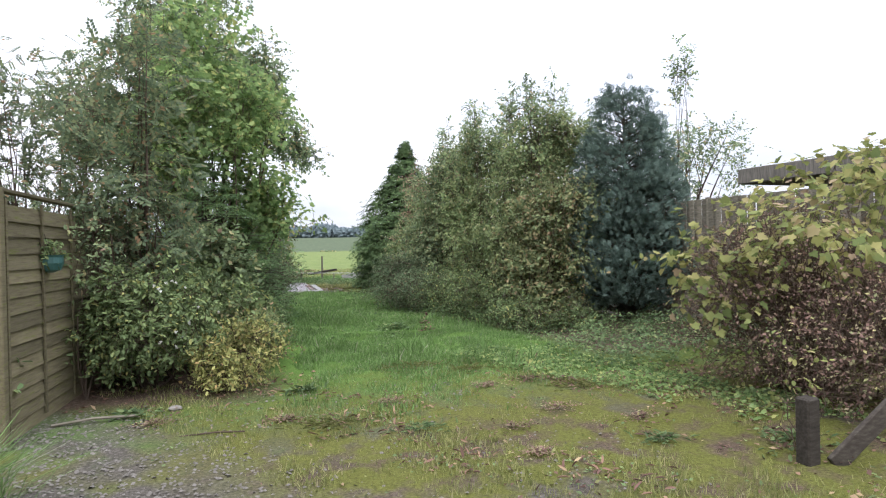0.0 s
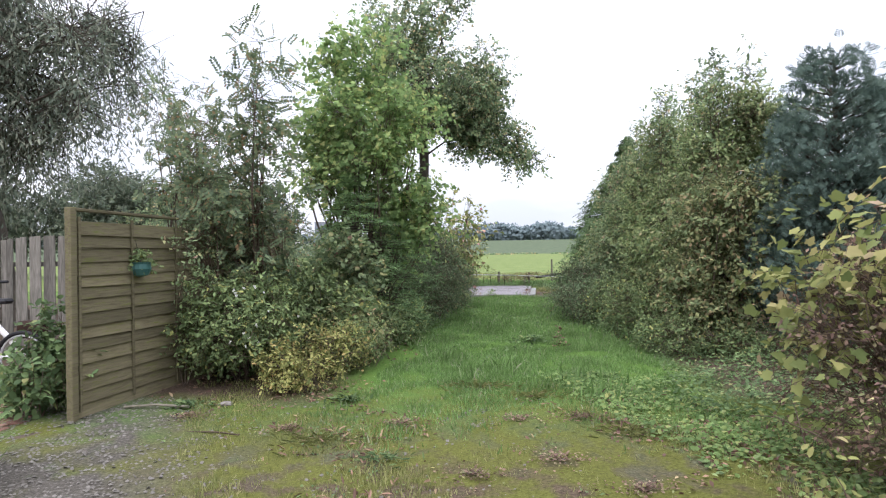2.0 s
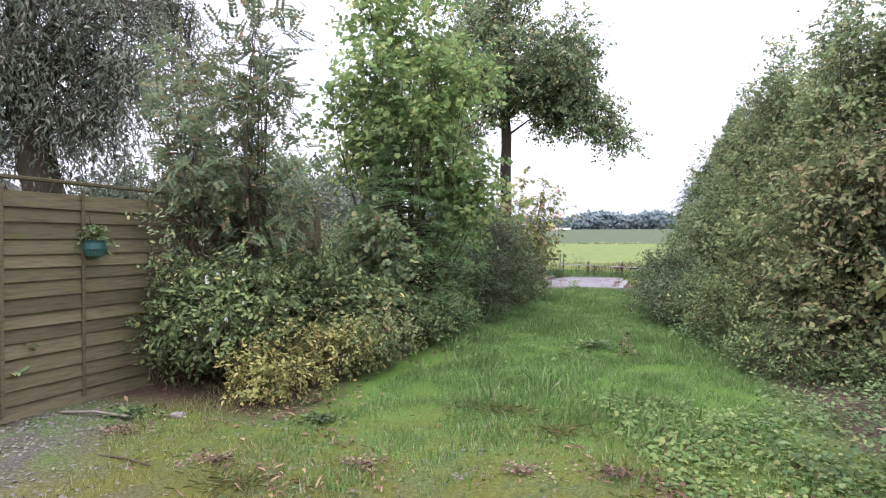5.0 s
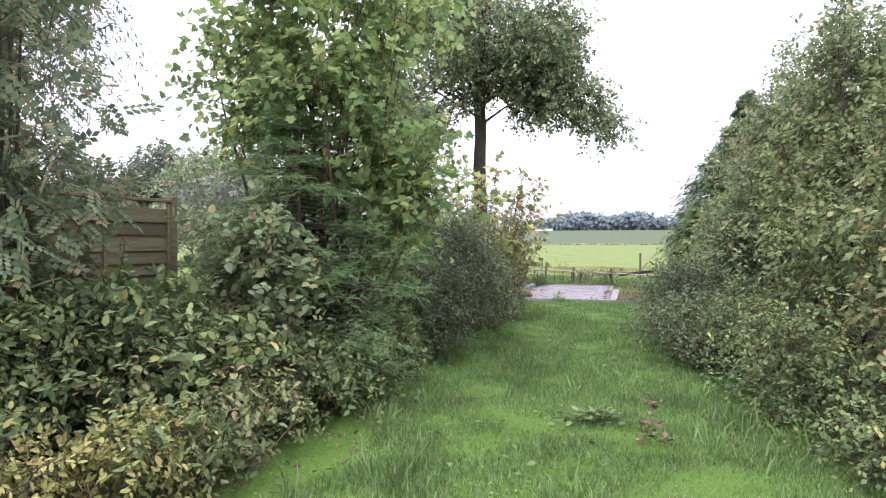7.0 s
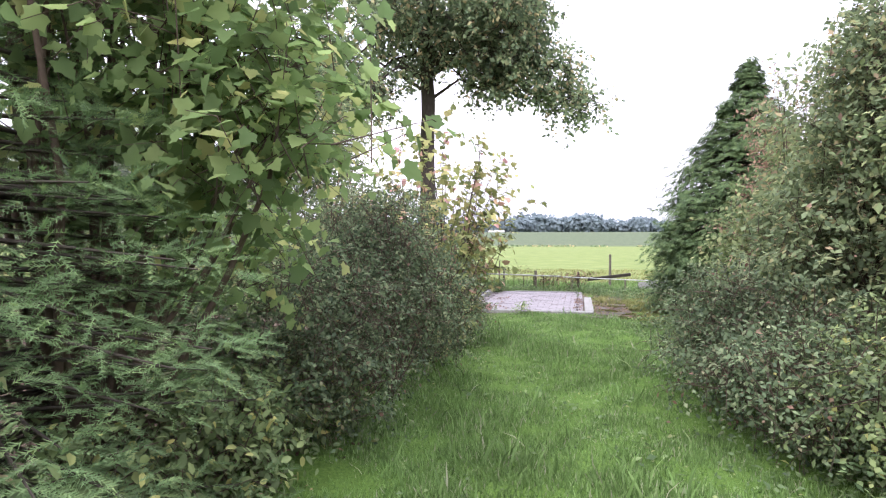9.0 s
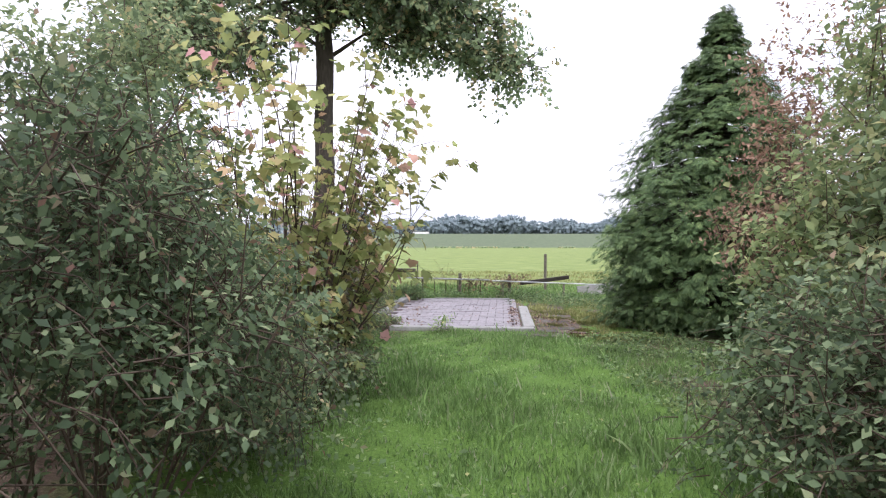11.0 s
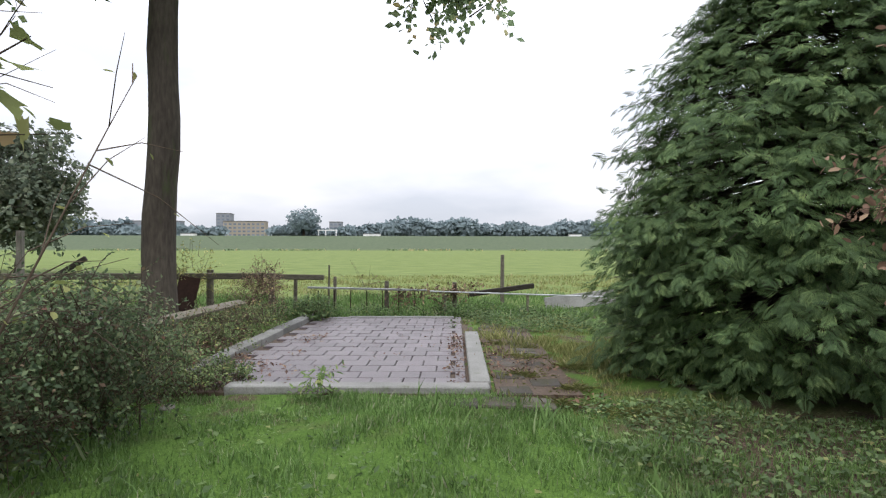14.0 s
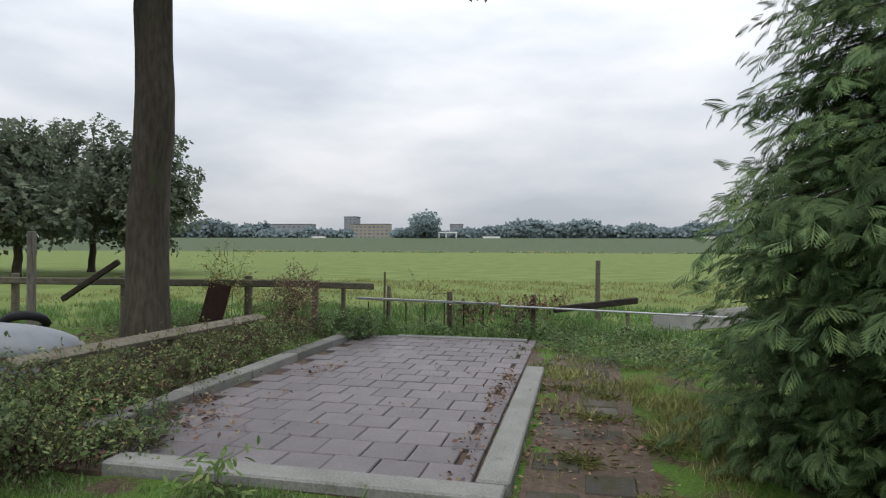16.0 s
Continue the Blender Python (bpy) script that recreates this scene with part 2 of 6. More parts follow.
L_DRY = leaf_mat("dry_grass_blades", [(0.0, (0.13, 0.15, 0.04)), (0.5, (0.21, 0.235, 0.06)), (0.9, (0.30, 0.29, 0.10)), (1.0, (0.40, 0.34, 0.18))], 0.3, 0.7, 0.25)
L_FALLEN = leaf_mat("fallen_leaves", [(0.0, (0.09, 0.05, 0.035)), (0.5, (0.17, 0.09, 0.065)), (0.8, (0.26, 0.15, 0.09)), (1.0, (0.36, 0.27, 0.13))], 0.15, 0.7)
L_PETAL = leaf_mat("white_petals", [(0.0, (0.6, 0.58, 0.52)), (1.0, (0.8, 0.8, 0.76))], 0.3, 0.6, 0.05)
# distance haze is painted into this colour: pale blue-grey, hardly any contrast
L_FAR_HAZED = leaf_mat("far_trees_hazed", [(0.0, (0.182, 0.242, 0.255)), (0.5, (0.196, 0.258, 0.27)), (1.0, (0.212, 0.274, 0.283))], 0.3, 0.9, 0.05)
L_FIELD = leaf_mat("field_tree_leaves", [(0.0, (0.085, 0.115, 0.078)), (0.5, (0.13, 0.165, 0.108)), (1.0, (0.19, 0.215, 0.135))], 0.4)


# ---- geometry helpers ----
def ground_z(x, y):
    """Height of the ground: the path dips towards the slab, the meadow is flat, a dike closes it."""
    z = np.interp(y, [-5, 4, 7, 11, 18, 60, 330, 385, 400, 408, 440], [0, 0, 0.03, 0.03, -0.08, -0.15, -0.15, 8.2, 8.8, 8.8, 0])
    return z + 0.02 * np.sin(x * 1.7 + 0.6 * y) * np.cos(y * 1.1) * (np.abs(y) < 60)


def gz(x, y):
    return float(ground_z(np.float64(x), np.float64(y)))


def mesh_arrays(name, verts, faces):
    """A mesh out of a vertex array and an array of faces with equal corner counts."""
    me = bpy.data.meshes.new(name)
    verts, faces = np.asarray(verts, np.float32), np.asarray(faces, np.int32)
    k = faces.shape[1]
    me.vertices.add(len(verts)); me.vertices.foreach_set("co", verts.ravel())
    me.loops.add(faces.size); me.loops.foreach_set("vertex_index", faces.ravel())
    me.polygons.add(len(faces))
    me.polygons.foreach_set("loop_start", np.arange(0, faces.size, k, dtype=np.int32))
    me.update(calc_edges=True)
    return me


def part(name, me, material, parent=None, label="", place=None):
    """Links a mesh (or a bmesh) as one object, under a thing when one is given."""
    if isinstance(me, bmesh.types.BMesh):
        bm, me = me, bpy.data.meshes.new(name)
        bm.to_mesh(me)
        bm.free()
    if not me.materials:
        me.materials.append(material)
    ob = new(name, me)
    ob.parent = parent
    if place is not None:
        ob.matrix_basis = place
    return tagged(ob, label)


def thing(name, label, category, x, y, z=None, turn=0, group="", kind=""):
    ob = new(name)
    ob.empty_display_size = 0.1
    ob.matrix_basis = pose(x, y, gz(x, y) if z is None else z, 0, 0, turn)
    return tagged(ob, label, category, group, kind)


def box(sx, sy, sz, bevel=0.006, center=(0, 0, 0), turn=None, bm=None):
    """A box with broken edges; into a new bmesh, or added to one."""
    tmp = bmesh.new()
    bmesh.ops.create_cube(tmp, size=1.0)
    bmesh.ops.scale(tmp, vec=(sx, sy, sz), verts=tmp.verts)
    if bevel:
        bmesh.ops.bevel(tmp, geom=tmp.edges[:], offset=bevel, segments=1, affect="EDGES", profile=0.5)
    if turn is not None:
        bmesh.ops.transform(tmp, matrix=turn, verts=tmp.verts)
    bmesh.ops.translate(tmp, vec=center, verts=tmp.verts)
    if bm is None:
        return tmp
    me = bpy.data.meshes.new("tmp")
    tmp.to_mesh(me); tmp.free()
    bm.from_mesh(me)
    bpy.data.meshes.remove(me)
    return bm


class Tubes:
    """Tapered round limbs gathered into one mesh."""
    def __init__(self, sides=6):
        self.v, self.f, self.n, self.sides = [], [], 0, sides

    def add(self, pts, radii, sides=None):
        s = sides or self.sides
        pts = [np.asarray(p, float) for p in pts]
        ang = np.arange(s) * 2 * np.pi / s
        for i, (p, r) in enumerate(zip(pts, radii)):
            d = pts[min(i + 1, len(pts) - 1)] - pts[max(i - 1, 0)]
            d /= np.linalg.norm(d) + 1e-9
            u = np.cross(d, (0.3, 0.9, 0.1) if abs(d[2]) > 0.8 else (0, 0, 1.0))
            u /= np.linalg.norm(u) + 1e-9
            w = np.cross(d, u)
            self.v.append(p + r * (np.cos(ang)[:, None] * u + np.sin(ang)[:, None] * w))
        for i in range(len(pts) - 1):
            a = self.n + i * s
            for k in range(s):
                self.f.append((a + k, a + (k + 1) % s, a + s + (k + 1) % s, a + s + k))
        self.n += len(pts) * s

    def mesh(self, name, smooth=True):
        me = mesh_arrays(name, np.concatenate(self.v), np.array(self.f))
        if smooth:
            me.polygons.foreach_set("use_smooth", np.ones(len(me.polygons), bool))
        return me


# leaf shapes: length 1 along x, face up; tuples of vertices and faces
def shape_oval(w=0.55):
    v = [(0, 0, 0), (0.3, w * 0.46, 0.07), (0.72, w * 0.36, 0.05), (1, 0, -0.08), (0.72, -w * 0.36, 0.05), (0.3, -w * 0.46, 0.07)]
    return np.array(v), np.array([(0, 3, 2, 1), (0, 5, 4, 3)])


def shape_diamond(w=0.6):
    return np.array([(0, 0, 0), (0.5, w / 2, 0.06), (1, 0, -0.05), (0.5, -w / 2, 0.06)]), np.array([(0, 3, 2, 1)])


def shape_lobed():
    """A maple leaf: five pointed lobes, folded a little along the midrib."""
    rim = [(0.0, 0.04), (-0.10, 0.20), (-0.05, 0.40), (0.10, 0.40), (0.24, 0.44), (0.44, 0.58), (0.47, 0.42), (0.54, 0.29), (0.66, 0.31), (0.80, 0.17), (1.0, 0.0)]
    lift = lambda x, y: 0.16 * abs(y) - 0.16 * x * x
    v = [(0.25, 0, 0)] + [(x, y, lift(x, y)) for x, y in rim] + [(x, -y, lift(x, y)) for x, y in rim[-2::-1]]
    k = len(v) - 1
    return np.array(v), np.array([(0, 1 + (i + 1) % k, 1 + i) for i in range(k)])


def shape_pinnate(pairs=5):
    v, f = [], []
    for i in range(pairs * 2 + 1):
        tip = i == pairs * 2
        s = 0.15 + 0.75 * (i // 2) / (pairs - 0.5) if not tip else 0.86
        side = 0 if tip else (1 if i % 2 else -1)
        d = np.array((0.45, 0.9 * side, -0.15)) if side else np.array((1, 0, -0.2))
        d = d / np.linalg.norm(d) * 0.3
        n = np.array((-d[1], d[0], 0)) * 0.3
        p, a = np.array((s, 0, -0.12 * s * s)), len(v)
        v += [p, p + d * 0.5 + n, p + d, p + d * 0.5 - n]
        f.append((a, a + 3, a + 2, a + 1))
    return np.array(v), np.array(f)


def shape_spray(fingers=9, spread=0.42, width=0.055):
    """A flat conifer spray: a rib with fingers on both sides, tips hanging."""
    v, f = [], []
    def strip(p, q, w):
        a, d = len(v), q - p
        n = np.array((-d[1], d[0], 0)) / (np.linalg.norm(d[:2]) + 1e-9) * w
        v.extend([p - n * 0.35, p + d * 0.7 - n, q, p + d * 0.7 + n])
        f.append((a, a + 1, a + 2, a + 3))
    curve = lambda s: np.array((s, 0, -0.22 * s * s))
    strip(curve(0), curve(1.0), width * 0.8)
    for i in range(fingers):
        s = 0.12 + 0.78 * i / fingers
        side = 1 if i % 2 else -1
        ln = spread * (1.05 - 0.75 * s)
        p = curve(s)
        q = p + np.array((ln * 0.72, side * ln * 0.85, -0.06 - 0.25 * ln))
        strip(p, q, width)
    return np.array(v), np.array(f)


def shape_needles(n=22):
    """A spruce shoot: many thin needles that point forward along a slim rib."""
    v, f = [(0, 0.012, 0), (0, -0.012, 0), (1.0, 0, -0.14)], [(0, 1, 2)]
    for i in range(n):
        t = 0.04 + 0.93 * i / n
        side = (1, -1, 0.35, -0.35)[i % 4]
        p = np.array((t, 0, -0.14 * t * t))
        q = p + np.array((0.17, side * 0.17 * (1.1 - 0.4 * t), 0.03 if abs(side) == 1 else 0.12))
        d = q - p
        w = np.array((-d[1], d[0], 0)); w = w / np.linalg.norm(w) * 0.019
        a = len(v)
        v += [p - w, p + w, q]
        f.append((a, a + 1, a + 2))
    return np.array(v, float), np.array(f)


def shape_fan(fingers=13, spread=0.55, width=0.032):
    """A flat scale-leaved frond: fingers on both sides of a curved rib, each with two short branchlets."""
    v, f = [], []
    def strip(p, q, w):
        a, d = len(v), q - p
        n = np.array((-d[1], d[0], 0)) / (np.linalg.norm(d[:2]) + 1e-9) * w
        v.extend([p - n * 0.5, p + d * 0.65 - n, q, p + d * 0.65 + n])
        f.append((a, a + 1, a + 2, a + 3))
    curve = lambda s: np.array((s, 0, -0.30 * s * s))
    strip(curve(0), curve(1.0), width * 0.8)
    for i in range(fingers):
        t = 0.10 + 0.80 * i / fingers
        side = 1 if i % 2 else -1
        ln = spread * (1.08 - 0.8 * t)
        p = curve(t)
        q = p + np.array((ln * 0.80, side * ln * 0.72, -0.05 - 0.35 * ln))
        strip(p, q, width)
        if ln > 0.25:
            m = p + (q - p) * 0.45
            strip(m, m + np.array((ln * 0.48, side * ln * 0.08, -0.10 * ln)), width * 0.85)
    return np.array(v), np.array(f)


def shape_short_blade():
    return np.array([(0, 0.5, 0), (0, -0.5, 0), (0.34, -0.08, 1.0), (0.34, 0.08, 1.0)]), np.array([(0, 1, 2, 3)])


def shape_blade():
    return np.array([(0, 0.5, 0), (0, -0.5, 0), (0.12, -0.36, 0.62), (0.12, 0.36, 0.62), (0.42, -0.04, 1.0), (0.42, 0.04, 1.0)]), np.array([(0, 1, 2, 3), (3, 2, 4, 5)])


def scatter(name, shape, at, along, up, size, keep_width=None):
    """One mesh with the shape at every place: along is its length, up roughly its face."""
    sv, sf = shape
    at, along, up = np.asarray(at), np.asarray(along, float), np.asarray(up, float)
    n = len(at)
    x = along / (np.linalg.norm(along, axis=1, keepdims=True) + 1e-9)
    y = np.cross(up, x); y /= np.linalg.norm(y, axis=1, keepdims=True) + 1e-9
    z = np.cross(x, y)
    size = np.broadcast_to(np.asarray(size, float).reshape(-1, 1) if np.ndim(size) else np.full((n, 1), size), (n, 1))
    s = sv[None] * size[:, None]
    v = at[:, None] + s[..., :1] * x[:, None] + s[..., 1:2] * y[:, None] + s[..., 2:] * z[:, None]
    f = sf[None] + (np.arange(n) * len(sv))[:, None, None]
    return mesh_arrays(name, v.reshape(-1, 3), f.reshape(-1, sf.shape[1]))


def unit(v):
    return v / (np.linalg.norm(v, axis=-1, keepdims=True) + 1e-9)


def lumps(d, rng, k=7, amount=0.35):
    """Uneven outline: a few random bulges over the directions d."""
    c = unit(rng.normal(size=(k, 3)))
    w = rng.uniform(-1, 1, k)
    return 1 + amount * (np.exp(-4 * (1 - d @ c.T)) * w).sum(1)


def foliage(rng, blobs, twigs, length, per, size, up=0.35, droop=0.25, shell=0.45, rough=0.6, floor=0.03, lump=0.35):
    """Twigs that fill the blobs, densest near their skins, and leaves along the twigs."""
    weight = np.array([b[6] if len(b) > 6 else b[3] * b[4] + b[4] * b[5] + b[3] * b[5] for b in blobs], float)
    pick = rng.choice(len(blobs), twigs, p=weight / weight.sum())
    c, r = np.array([b[:3] for b in blobs])[pick], np.array([b[3:6] for b in blobs])[pick]
    d = unit(rng.normal(size=(twigs, 3)))
    rad = rng.uniform(0, 1, twigs) ** shell
    for i in range(len(blobs)):
        k = pick == i
        rad[k] *= lumps(d[k], rng, amount=lump)
    base = c + d * r * rad[:, None]
    head = unit(unit(d / r) + rng.normal(size=(twigs, 3)) * rough + np.array((0, 0, up)))
    ln = length * rng.uniform(0.5, 1.4, twigs)
    s = (np.arange(per) + rng.uniform(0.2, 0.8, (twigs, per))) / per
    p = base[:, None] + head[:, None] * (ln[:, None] * s)[..., None]
    p[..., 2] -= droop * ln[:, None] * s ** 2
    side = unit(np.cross(head, rng.normal(size=(twigs, 3))))
    sign = np.where(np.arange(per) % 2, 1, -1)[None, :, None]
    along = head[:, None] * 0.6 + side[:, None] * sign + rng.normal(size=(twigs, per, 3)) * 0.35
    along[..., 2] -= droop * 0.6
    face = np.array((0, 0, 1.0)) + 0.6 * d[:, None] + rng.normal(size=(twigs, per, 3)) * 0.45
    sz = size * rng.uniform(0.6, 1.35, (twigs, per))
    p, along, face, sz = p.reshape(-1, 3), along.reshape(-1, 3), face.reshape(-1, 3), sz.reshape(-1)
    ok = p[:, 2] > floor
    return p[ok], along[ok], face[ok], sz[ok], base, head, ln


def clumpy(blobs, rng, k, lo, hi):
    """Many small clumps on and in the blobs, for an outline with lobes and gaps."""
    w = np.array([c[3] * c[4] + c[4] * c[5] + c[3] * c[5] for c in blobs], float)
    made = []
    for i in rng.choice(len(blobs), k, p=w / w.sum()):
        c = np.array(blobs[i][:3]); r = np.array(blobs[i][3:6])
        d = unit(rng.normal(size=3))
        s = rng.uniform(lo, hi)
        q = c + d * np.maximum(r - s * 0.5, 0.1) * rng.uniform(0.35, 1.08) ** 0.5
        made.append((*q, s * rng.uniform(0.8, 1.25), s * rng.uniform(0.8, 1.25), s * rng.uniform(0.6, 0.95)))
    return made


def limbs(rng, tips, base_r, spread=0.15, stems=4, bend=0.25, sides=5, root=0.2):
    """Stems that rise from the foot and fork to the given tips."""
    t = Tubes(sides)
    roots = [np.array((rng.normal() * root, rng.normal() * root, -0.05)) for _ in range(stems)]
    for tip in tips:
        a = roots[int(np.argmin([np.linalg.norm(q[:2] - tip[:2] * 0.3) + rng.uniform(0, 0.1) for q in roots]))]
        mid = a + (tip - a) * 0.5 + np.array((rng.normal() * spread, rng.normal() * spread, bend * abs(tip[2]) * 0.25))
        q1 = a + (mid - a) * 0.5 + rng.normal(size=3) * spread * 0.3
        q3 = mid + (tip - mid) * 0.5 + rng.normal(size=3) * spread * 0.3
        t.add([a, q1, mid, q3, tip], [base_r, base_r * 0.8, base_r * 0.58, base_r * 0.38, base_r * 0.15])
    return t


def plant(name, label, category, x, y, blobs, leaf, material, twigs, length, per, size, seed, stem_r=0.015, n_tips=14,
          stems=4, up=0.35, droop=0.25, shell=0.45, rough=0.6, twig_r=0.0025, group="", root=0.2, wood=None, lump=0.35, turn=0, z=None, every=3, clumps=None):
    """A shrub or small tree: stems and a crown of leaves on twigs."""
    rng = np.random.default_rng(seed)
    ob = thing(name, label, category, x, y, z, turn, group)
    if clumps:
        blobs = clumpy(blobs, rng, *clumps)
    p, al, fc, sz, base, head, ln = foliage(rng, blobs, twigs, length, per, size, up, droop, shell, rough, lump=lump)
    part("foliage", scatter("foliage", leaf, p, al, fc, sz), material, ob)
    tips = base[rng.choice(len(base), min(n_tips, len(base)), replace=False)]
    tubes = limbs(rng, tips, stem_r, 0.12, stems, root=root)
    if twig_r:
        for b, h, k in list(zip(base, head, ln))[::every]:
            e = b + h * k; e[2] -= droop * k
            tubes.add([b - h * k * 0.6, b + h * k * 0.4, e], [twig_r * 1.6, twig_r, twig_r * 0.5], 3)
    part("stem", tubes.mesh("stem"), wood or TWIG, ob)
    return ob


OVAL, DIAMOND, LOBED, PINNATE, BLADE = shape_oval(), shape_diamond(), shape_lobed(), shape_pinnate(), shape_blade()
NARROW = shape_oval(0.26)
SHORT_BLADE, SMALL = shape_short_blade(), shape_diamond(0.58)

# ---- ground ----
def ground():
    def axis(lo, hi, step, ends, grow):
        mid = list(np.arange(lo, hi, step))
        a, s = [lo], step
        while a[-1] > ends[0]:
            s *= grow; a.append(a[-1] - s)
        b, s = [hi], step
        while b[-1] < ends[1]:
            s *= grow; b.append(b[-1] + s)
        return np.array(a[:0:-1] + mid + b)
    xs = axis(-9, 12, 0.2, (-2600, 2600), 1.16)
    ys = np.unique(np.concatenate([axis(-6, 34, 0.2, (-300, 2600), 1.16), [330, 350, 370, 385, 400, 408, 424, 440]]))
    gx, gy = np.meshgrid(xs, ys)
    rng = np.random.default_rng(3)
    gz_ = ground_z(gx, gy)
    near = (np.abs(gx) < 14) & (gy < 40)
    gz_ = gz_ + rng.normal(size=gx.shape) * 0.008 * near
    nx, ny = len(xs), len(ys)
    i = (np.arange(ny - 1)[:, None] * nx + np.arange(nx - 1)[None]).ravel()
    me = mesh_arrays("ground", np.stack([gx, gy, gz_], -1).reshape(-1, 3), np.stack([i, i + 1, i + nx + 1, i + nx], 1))
    me.polygons.foreach_set("use_smooth", np.ones(len(me.polygons), bool))
    m, n, l, b = mat("ground", 0.95, 0, 0.1)
    geo = n.new("ShaderNodeNewGeometry")
    sep = n.new("ShaderNodeSeparateXYZ"); l.new(geo.outputs["Position"], sep.inputs[0])
    pos = geo.outputs["Position"]
    fine, mid, big = noise_of(n, l, 45, 6, pos, 0.65), noise_of(n, l, 3.2, 5, pos, 0.6), noise_of(n, l, 0.55, 4, pos)
    def ramp(src, stops):
        r = ramp_of(n, stops); l.new(src, r.inputs[0]); return r.outputs[0]
    def band(axis_out, lo, hi, wob=1.0):
        """0 below lo, 1 above hi, with an uneven edge."""
        a = n.new("ShaderNodeMath"); a.operation = "MULTIPLY_ADD"; a.inputs[1].default_value = wob * 2
        l.new(mid.outputs[0], a.inputs[0])
        c = n.new("ShaderNodeMath"); c.operation = "SUBTRACT"; c.inputs[1].default_value = wob
        l.new(axis_out, c.inputs[0]); l.new(c.outputs[0], a.inputs[2])
        r = n.new("ShaderNodeMapRange"); r.inputs[1].default_value, r.inputs[2].default_value = lo, hi
        l.new(a.outputs[0], r.inputs[0])
        return r.outputs[0]
    grass = ramp(fine.outputs[0], [(0.3, (0.044, 0.083, 0.018)), (0.5, (0.078, 0.146, 0.027)), (0.7, (0.12, 0.195, 0.045))])
    moss = ramp(fine.outputs[0], [(0.28, (0.045, 0.046, 0.012)), (0.5, (0.095, 0.100, 0.024)), (0.72, (0.142, 0.148, 0.040))])
    grit = ramp(fine.outputs[0], [(0.3, (0.038, 0.033, 0.027)), (0.5, (0.08, 0.072, 0.06)), (0.7, (0.15, 0.138, 0.12))])
    earth = ramp(fine.outputs[0], [(0.3, (0.035, 0.026, 0.018)), (0.5, (0.08, 0.057, 0.04)), (0.7, (0.15, 0.115, 0.085))])
    field = ramp(big.outputs[0], [(0.3, (0.10, 0.135, 0.042)), (0.5, (0.13, 0.17, 0.052)), (0.7, (0.165, 0.20, 0.07))])
    dike = ramp(big.outputs[0], [(0.3, (0.07, 0.092, 0.055)), (0.7, (0.095, 0.12, 0.07))])
    # moss broken by bare gritty patches on the forecourt
    patch = ramp(mid.outputs[0], [(0.47, (0, 0, 0)), (0.62, (1, 1, 1))])
    fore = mix_of(n, l, patch, moss, mix_of(n, l, ramp(big.outputs[0], [(0.34, (0, 0, 0)), (0.5, (1, 1, 1))]), grit, earth))
    # open gravel towards the yard
    left = n.new("ShaderNodeMath"); left.operation = "MULTIPLY_ADD"; left.inputs[1].default_value = 0.42
    l.new(sep.outputs[1], left.inputs[0]); l.new(sep.outputs[0], left.inputs[2])
    fore = mix_of(n, l, band(left.outputs[0], 1.7, 2.5, 0.6), mix_of(n, l, ramp(big.outputs[0], [(0.46, (0, 0, 0)), (0.56, (1, 1, 1))]), grit, moss), fore)
    col = mix_of(n, l, band(sep.outputs[1], 4.6, 7.2, 2.6), fore, grass)
    # bare soil below the planting on both sides
    rib = n.new("ShaderNodeMath"); rib.operation = "SUBTRACT"; rib.inputs[1].default_value = 2.9
    l.new(sep.outputs[0], rib.inputs[0])
    ab = n.new("ShaderNodeMath"); ab.operation = "ABSOLUTE"; l.new(rib.outputs[0], ab.inputs[0])
    bed = mix_of(n, l, band(sep.outputs[1], 5.9, 6.4, 0.25), (0, 0, 0), band(ab.outputs[0], 1.75, 2.3, 0.35))
    col = mix_of(n, l, bed, col, earth)
    col = mix_of(n, l, band(sep.outputs[1], 19.5, 21.0, 0.6), col, mix_of(n, l, patch, grass, earth))
    col = mix_of(n, l, band(sep.outputs[1], 27.0, 28.0, 0.5), col, field)
    col = mix_of(n, l, band(sep.outputs[1], 325, 335, 3), col, dike)
    l.new(col, b.inputs["Base Color"])
    bp = n.new("ShaderNodeBump"); bp.inputs["Strength"].default_value, bp.inputs["Distance"].default_value = 0.6, 0.02
    l.new(fine.outputs[0], bp.inputs["Height"]); l.new(bp.outputs[0], b.inputs["Normal"])
    tagged(part("ground", me, m), "mossy forecourt, grass path and open meadow up to a dike", "ground", kind="structure")


ground()

